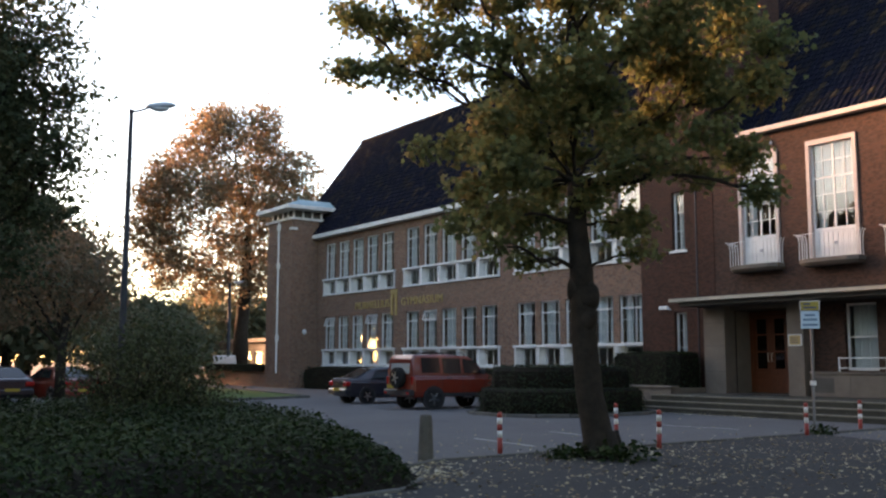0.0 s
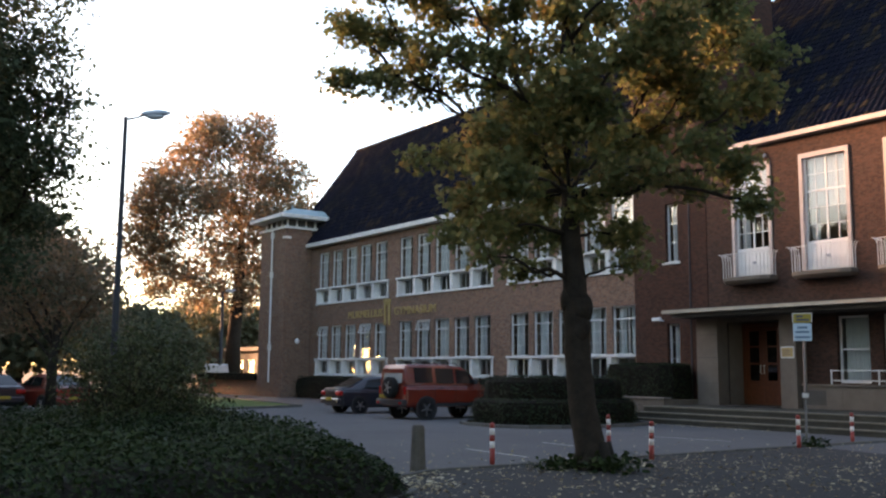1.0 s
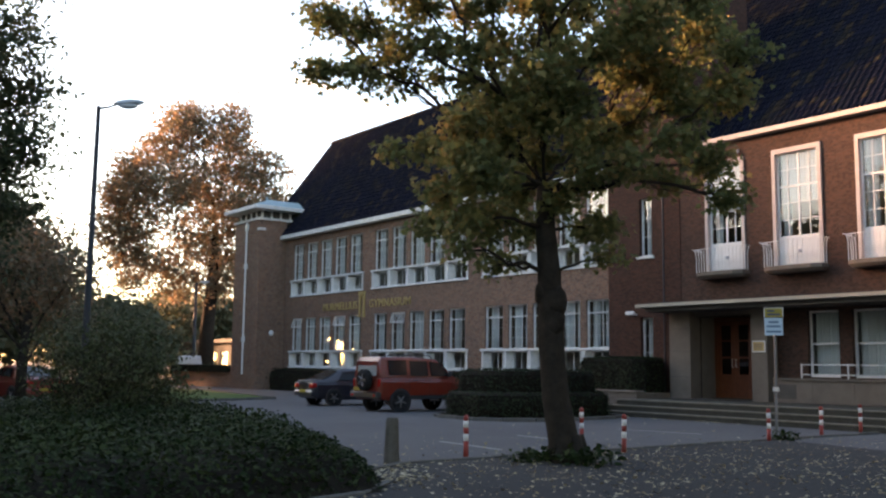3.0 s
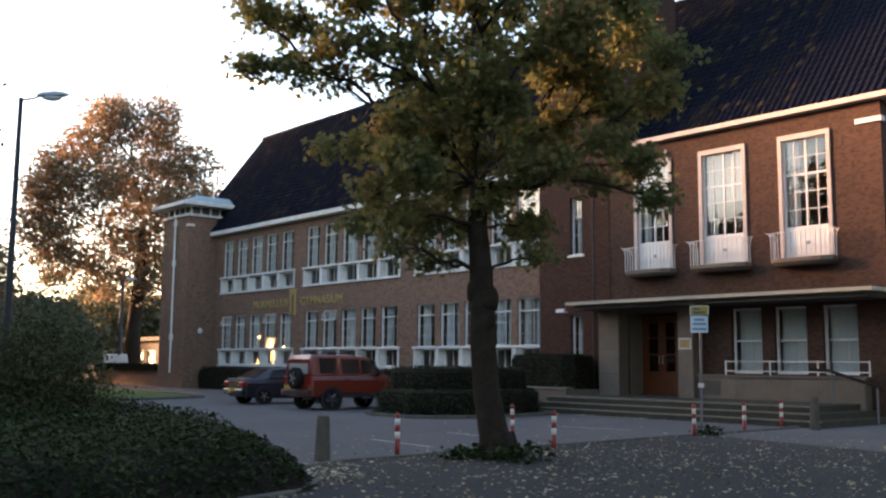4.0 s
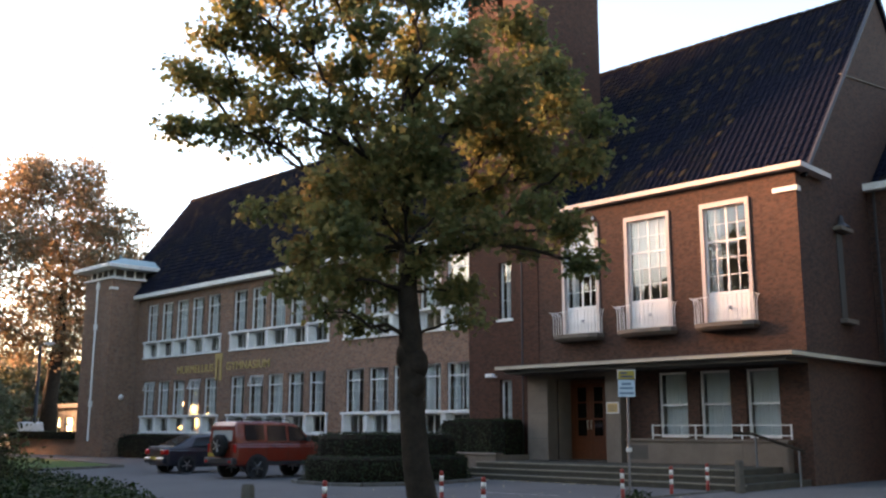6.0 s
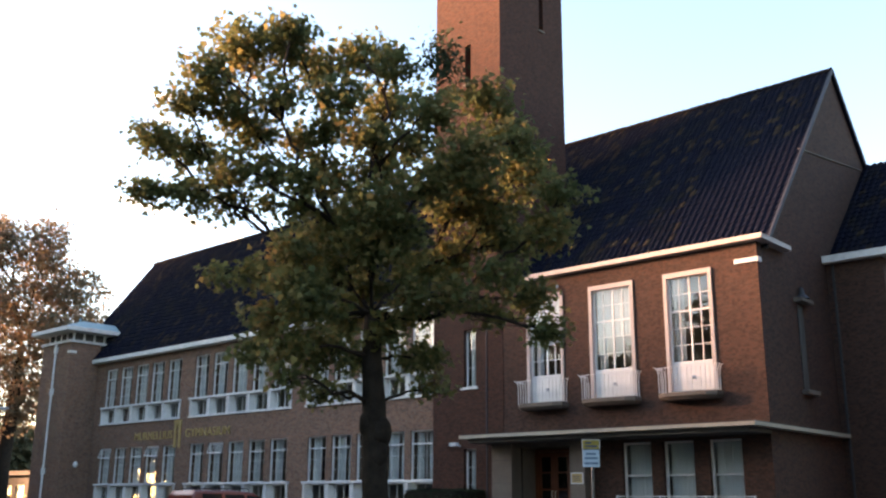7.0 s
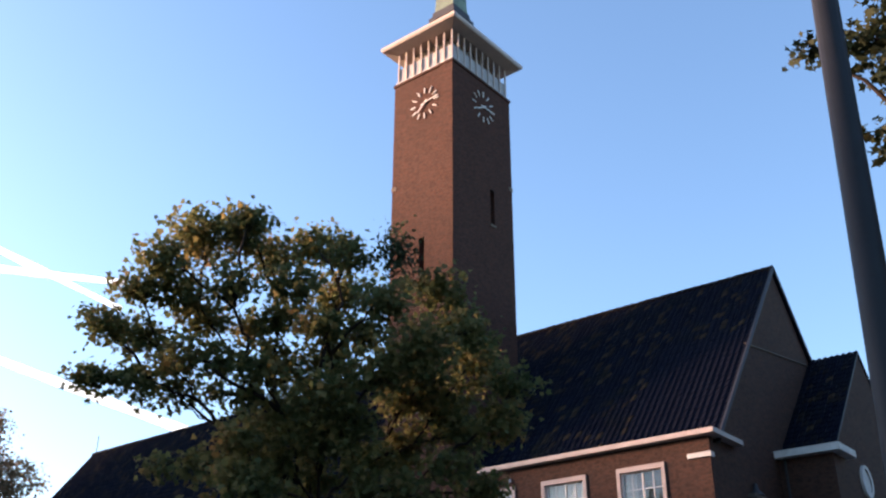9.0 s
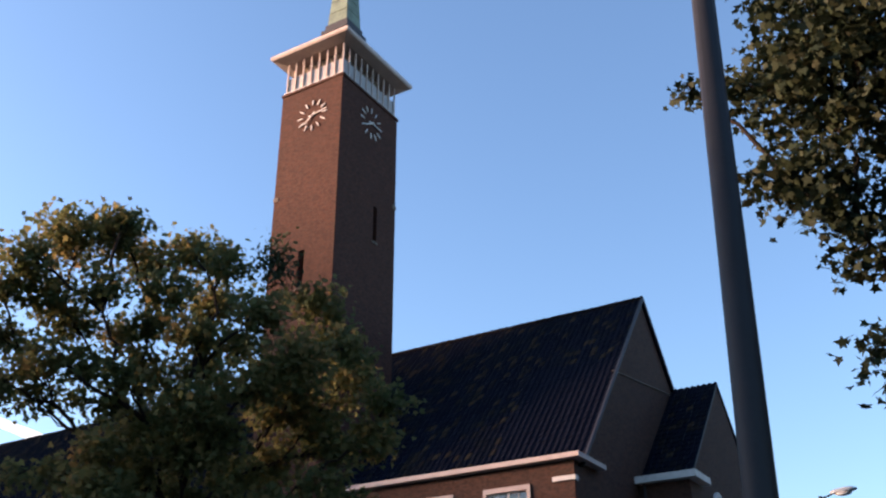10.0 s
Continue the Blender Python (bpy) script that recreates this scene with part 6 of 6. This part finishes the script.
def saloon(x, y, turn, paint, label, name="saloon_car"):
    c = car(name, x, y, turn, label, 4.4, 1.76, paint,
            [(-2.15, 0.45, 0.92, 0.74), (-2.02, 0.28, 0.98, 0.83), (-1.3, 0.22, 0.97, 0.87), (0.9, 0.22, 0.93, 0.87), (1.8, 0.26, 0.80, 0.82), (2.12, 0.36, 0.66, 0.70)],
            [(-1.75, 0.95, 0.98, 0.78, 0.70), (-0.95, 0.95, 1.36, 0.82, 0.60), (-0.2, 0.95, 1.42, 0.83, 0.60), (0.35, 0.93, 1.36, 0.83, 0.60), (1.15, 0.90, 0.93, 0.80, 0.72)], 0.315, -1.3, 1.3,
            [[(0.835, -1.1, 1.0), (0.84, -0.25, 1.0), (0.66, -0.25, 1.33), (0.66, -0.85, 1.30)],
             [(0.84, -0.18, 1.0), (0.835, 0.75, 0.97), (0.66, 0.32, 1.29), (0.66, -0.18, 1.33)],
             [(0, 0, 0), (-0.66, -1.69, 1.02), (0.66, -1.69, 1.02), (0.54, -1.0, 1.352), (-0.54, -1.0, 1.352)],
             [(0, 0, 0), (-0.66, 1.09, 0.975), (0.66, 1.09, 0.975), (0.54, 0.40, 1.362), (-0.54, 0.40, 1.362)]], group="")
    for s in (1, -1):
        part("tail_lamp", box(s * 0.64 - 0.17, s * 0.64 + 0.17, -2.19, -1.96, 0.68, 0.86, 0.03), TAILRED, c, "red tail lamp")
        part("headlamp", box(s * 0.58 - 0.14, s * 0.58 + 0.14, 1.98, 2.1, 0.58, 0.7, 0.02), CARWHITE, c, "clear headlamp")
        part("wing_mirror", box(s * 0.95 - 0.09, s * 0.95 + 0.09, 0.62, 0.72, 0.96, 1.08, 0.03), paint, c)
    part("rear_bumper", box(-0.80, 0.80, -2.22, -2.05, 0.36, 0.58, 0.04), paint, c)
    part("number_plate", box(-0.26, 0.26, -2.235, -2.222, 0.50, 0.61), SIGNYELLOW, c, "yellow plate with a plain bar")
    for yy in (-0.9, 0.85):
        for s in (1, -1):
            part("door_gap", box(s * 0.872 - 0.002, s * 0.872 + 0.002, yy, yy + 0.01, 0.3, 0.95), BLACKPLASTIC, c)
    return c


saloon(-33.0, 20.75, -4.0, CARBLUE, "black-blue saloon car parked beside the off-road car")
saloon(-39.0, 9.6, 100.0, CARRED, "red hatchback parked behind the shrubs", "parked_car")
saloon(-40.5, 7.6, 95.0, CARBLUE, "dark blue car parked behind the shrubs", "parked_car")
van = thing("delivery_van", -71.0, 29.6, 0.0, "white delivery van parked far down the street", "van", rz=70)
part("body", loft([[(-0.9, yy, 0.3), (0.9, yy, 0.3), (0.95, yy, zz * 0.6), (0.8, yy, zz), (-0.8, yy, zz), (-0.95, yy, zz * 0.6)] for yy, zz in ((-2.4, 2.0), (-2.3, 2.1), (1.2, 2.1), (1.9, 1.3), (2.4, 1.05))]), CARWHITE, van)
part("windscreen", box(-0.7, 0.7, 1.25, 1.6, 1.35, 1.8), CARGLASS_DARK, van)
for yy in (-1.5, 1.5):
    for s in (1, -1):
        wheel(van, s * 0.82, yy, 0.33, 0.22)

# ---- far buildings ----
lowb = thing("low_building", -93.0, 37.5, 0.0, "low grey rendered building with a flat roof", "building")
part("wall", holed_wall(0, 14, -0.1, 3.4, 0.3, [(8.0, 9.6, 1.2, 2.6), (10.4, 12.0, 1.2, 2.6), (4.0, 5.6, 1.2, 2.6)]), HOUSEWALL, lowb)
part("roof_slab", box(-0.4, 14.4, -0.5, 8, 3.4, 3.75, 0.02), HOUSEWALL, lowb)
part("back_wall", box(0, 14, 6, 6.3, -0.1, 3.4), HOUSEWALL, lowb)
for xa in (4.0, 8.0, 10.4):
    grid_window("window", 1.6, 1.4, 2, 1, lowb, pose(xa, 0.08, 1.2), rail=0.07)


def row_house(x, y, turn, w, depth, wall_h, ridge_h, seed):
    """A plain brick terrace house, added out of view to block low light; front along local x at y = 0."""
    rng_ = random.Random(seed)
    root = thing("terrace_house", x, y, 0.0, "plain brick terrace house added out of view to block light", "house", "terrace houses", rz=turn)
    holes_ = [(w * (k + 0.5) / 3 - 0.6, w * (k + 0.5) / 3 + 0.6, z, z + 1.5) for k in range(3) for z in (1.0, 3.9)]
    part("wall", holed_wall(0, w, -0.1, wall_h, 0.3, holes_), BRICK, root)
    part("wall", boxes((0, 0.3, 0.31, depth, -0.1, wall_h), (w - 0.3, w, 0.31, depth, -0.1, wall_h), (0.3, w - 0.3, depth - 0.3, depth, -0.1, wall_h)), BRICK, root)
    bm = bmesh.new()
    prof = [(-0.4, wall_h - 0.1), (depth / 2, ridge_h), (depth + 0.4, wall_h - 0.1)]
    a = [bm.verts.new((0, yy, zz)) for yy, zz in prof]
    b = [bm.verts.new((w, yy, zz)) for yy, zz in prof]
    bm.faces.new((a[0], b[0], b[1], a[1]))
    bm.faces.new((a[1], b[1], b[2], a[2]))
    bm.faces.new(a)
    bm.faces.new(b[::-1])
    bm.faces.new((a[0], a[2], b[2], b[0]))
    part("roof", bm, LEAD, root, "dark tiled roof")
    for h in holes_:
        grid_window("window", 1.2, 1.5, 2, 1, root, pose(h[0], 0.08, h[2]), rail=0.07)
    part("chimney", box(w * 0.3, w * 0.3 + 0.6, depth / 2 - 0.3, depth / 2 + 0.3, ridge_h - 0.8, ridge_h + 0.9), BRICK, root)


# unseen row on the left, added to keep low sun off the facades
for k in range(5):
    row_house(-73 + 0.9 * k * 3.2, 0.5 - k * 8.4, -70 + 180, 8.3, 9, 7.6, 13.0, k)
# unseen row behind the camera, added to close bright gaps in window reflections
for k in range(-1, 7):
    row_house(-44 + k * 8.6, -31, 180, 8.5, 9, 6.6, 11.0, 20 + k)

# unseen row on the right, added to cut low sky light on the gables
for k in range(5):
    row_house(27, 64 - k * 11.0, -90, 10.8, 9, 7.6, 12.5, 40 + k)

# ---- vapour trails high in the sky ----
TRAIL = Mat("glowing_sunlit_vapour_trail").m
tn = TRAIL.node_tree
tn.nodes["Principled BSDF"].inputs["Base Color"].default_value = (0.9, 0.9, 0.9, 1)
# a warm glow of the trail itself stands in for sunlight on it
tn.nodes["Principled BSDF"].inputs["Emission Color"].default_value = (1.0, 0.93, 0.86, 1)
tn.nodes["Principled BSDF"].inputs["Emission Strength"].default_value = 0.32


def trail(a, b, w0, w1):
    a, b = Vector(a), Vector(b)
    side = (b - a).cross(Vector((-0.8, 0.5, 0.35))).normalized()
    bm = bmesh.new()
    rows = []
    n = 24
    for k in range(n + 1):
        p = a + (b - a) * k / n
        w = (w0 + (w1 - w0) * k / n) * (0.75 + 0.5 * abs(noise.noise(p * 0.02)))
        rows.append((bm.verts.new(p + side * w), bm.verts.new(p - side * w)))
    for (p, q), (r, s) in zip(rows, rows[1:]):
        bm.faces.new((p, q, s, r))
    return solo("vapour_trail", bm, TRAIL, "thin white vapour trail high in the sky", "vapour trail", "structure", "vapour trails")


trail((-1440, 470, 700), (-1288, 768, 583), 8, 5)
trail((-1440, 470, 611), (-1288, 768, 629), 9, 5)
trail((-1440, 470, 522), (-1221, 871, 396), 6, 9)
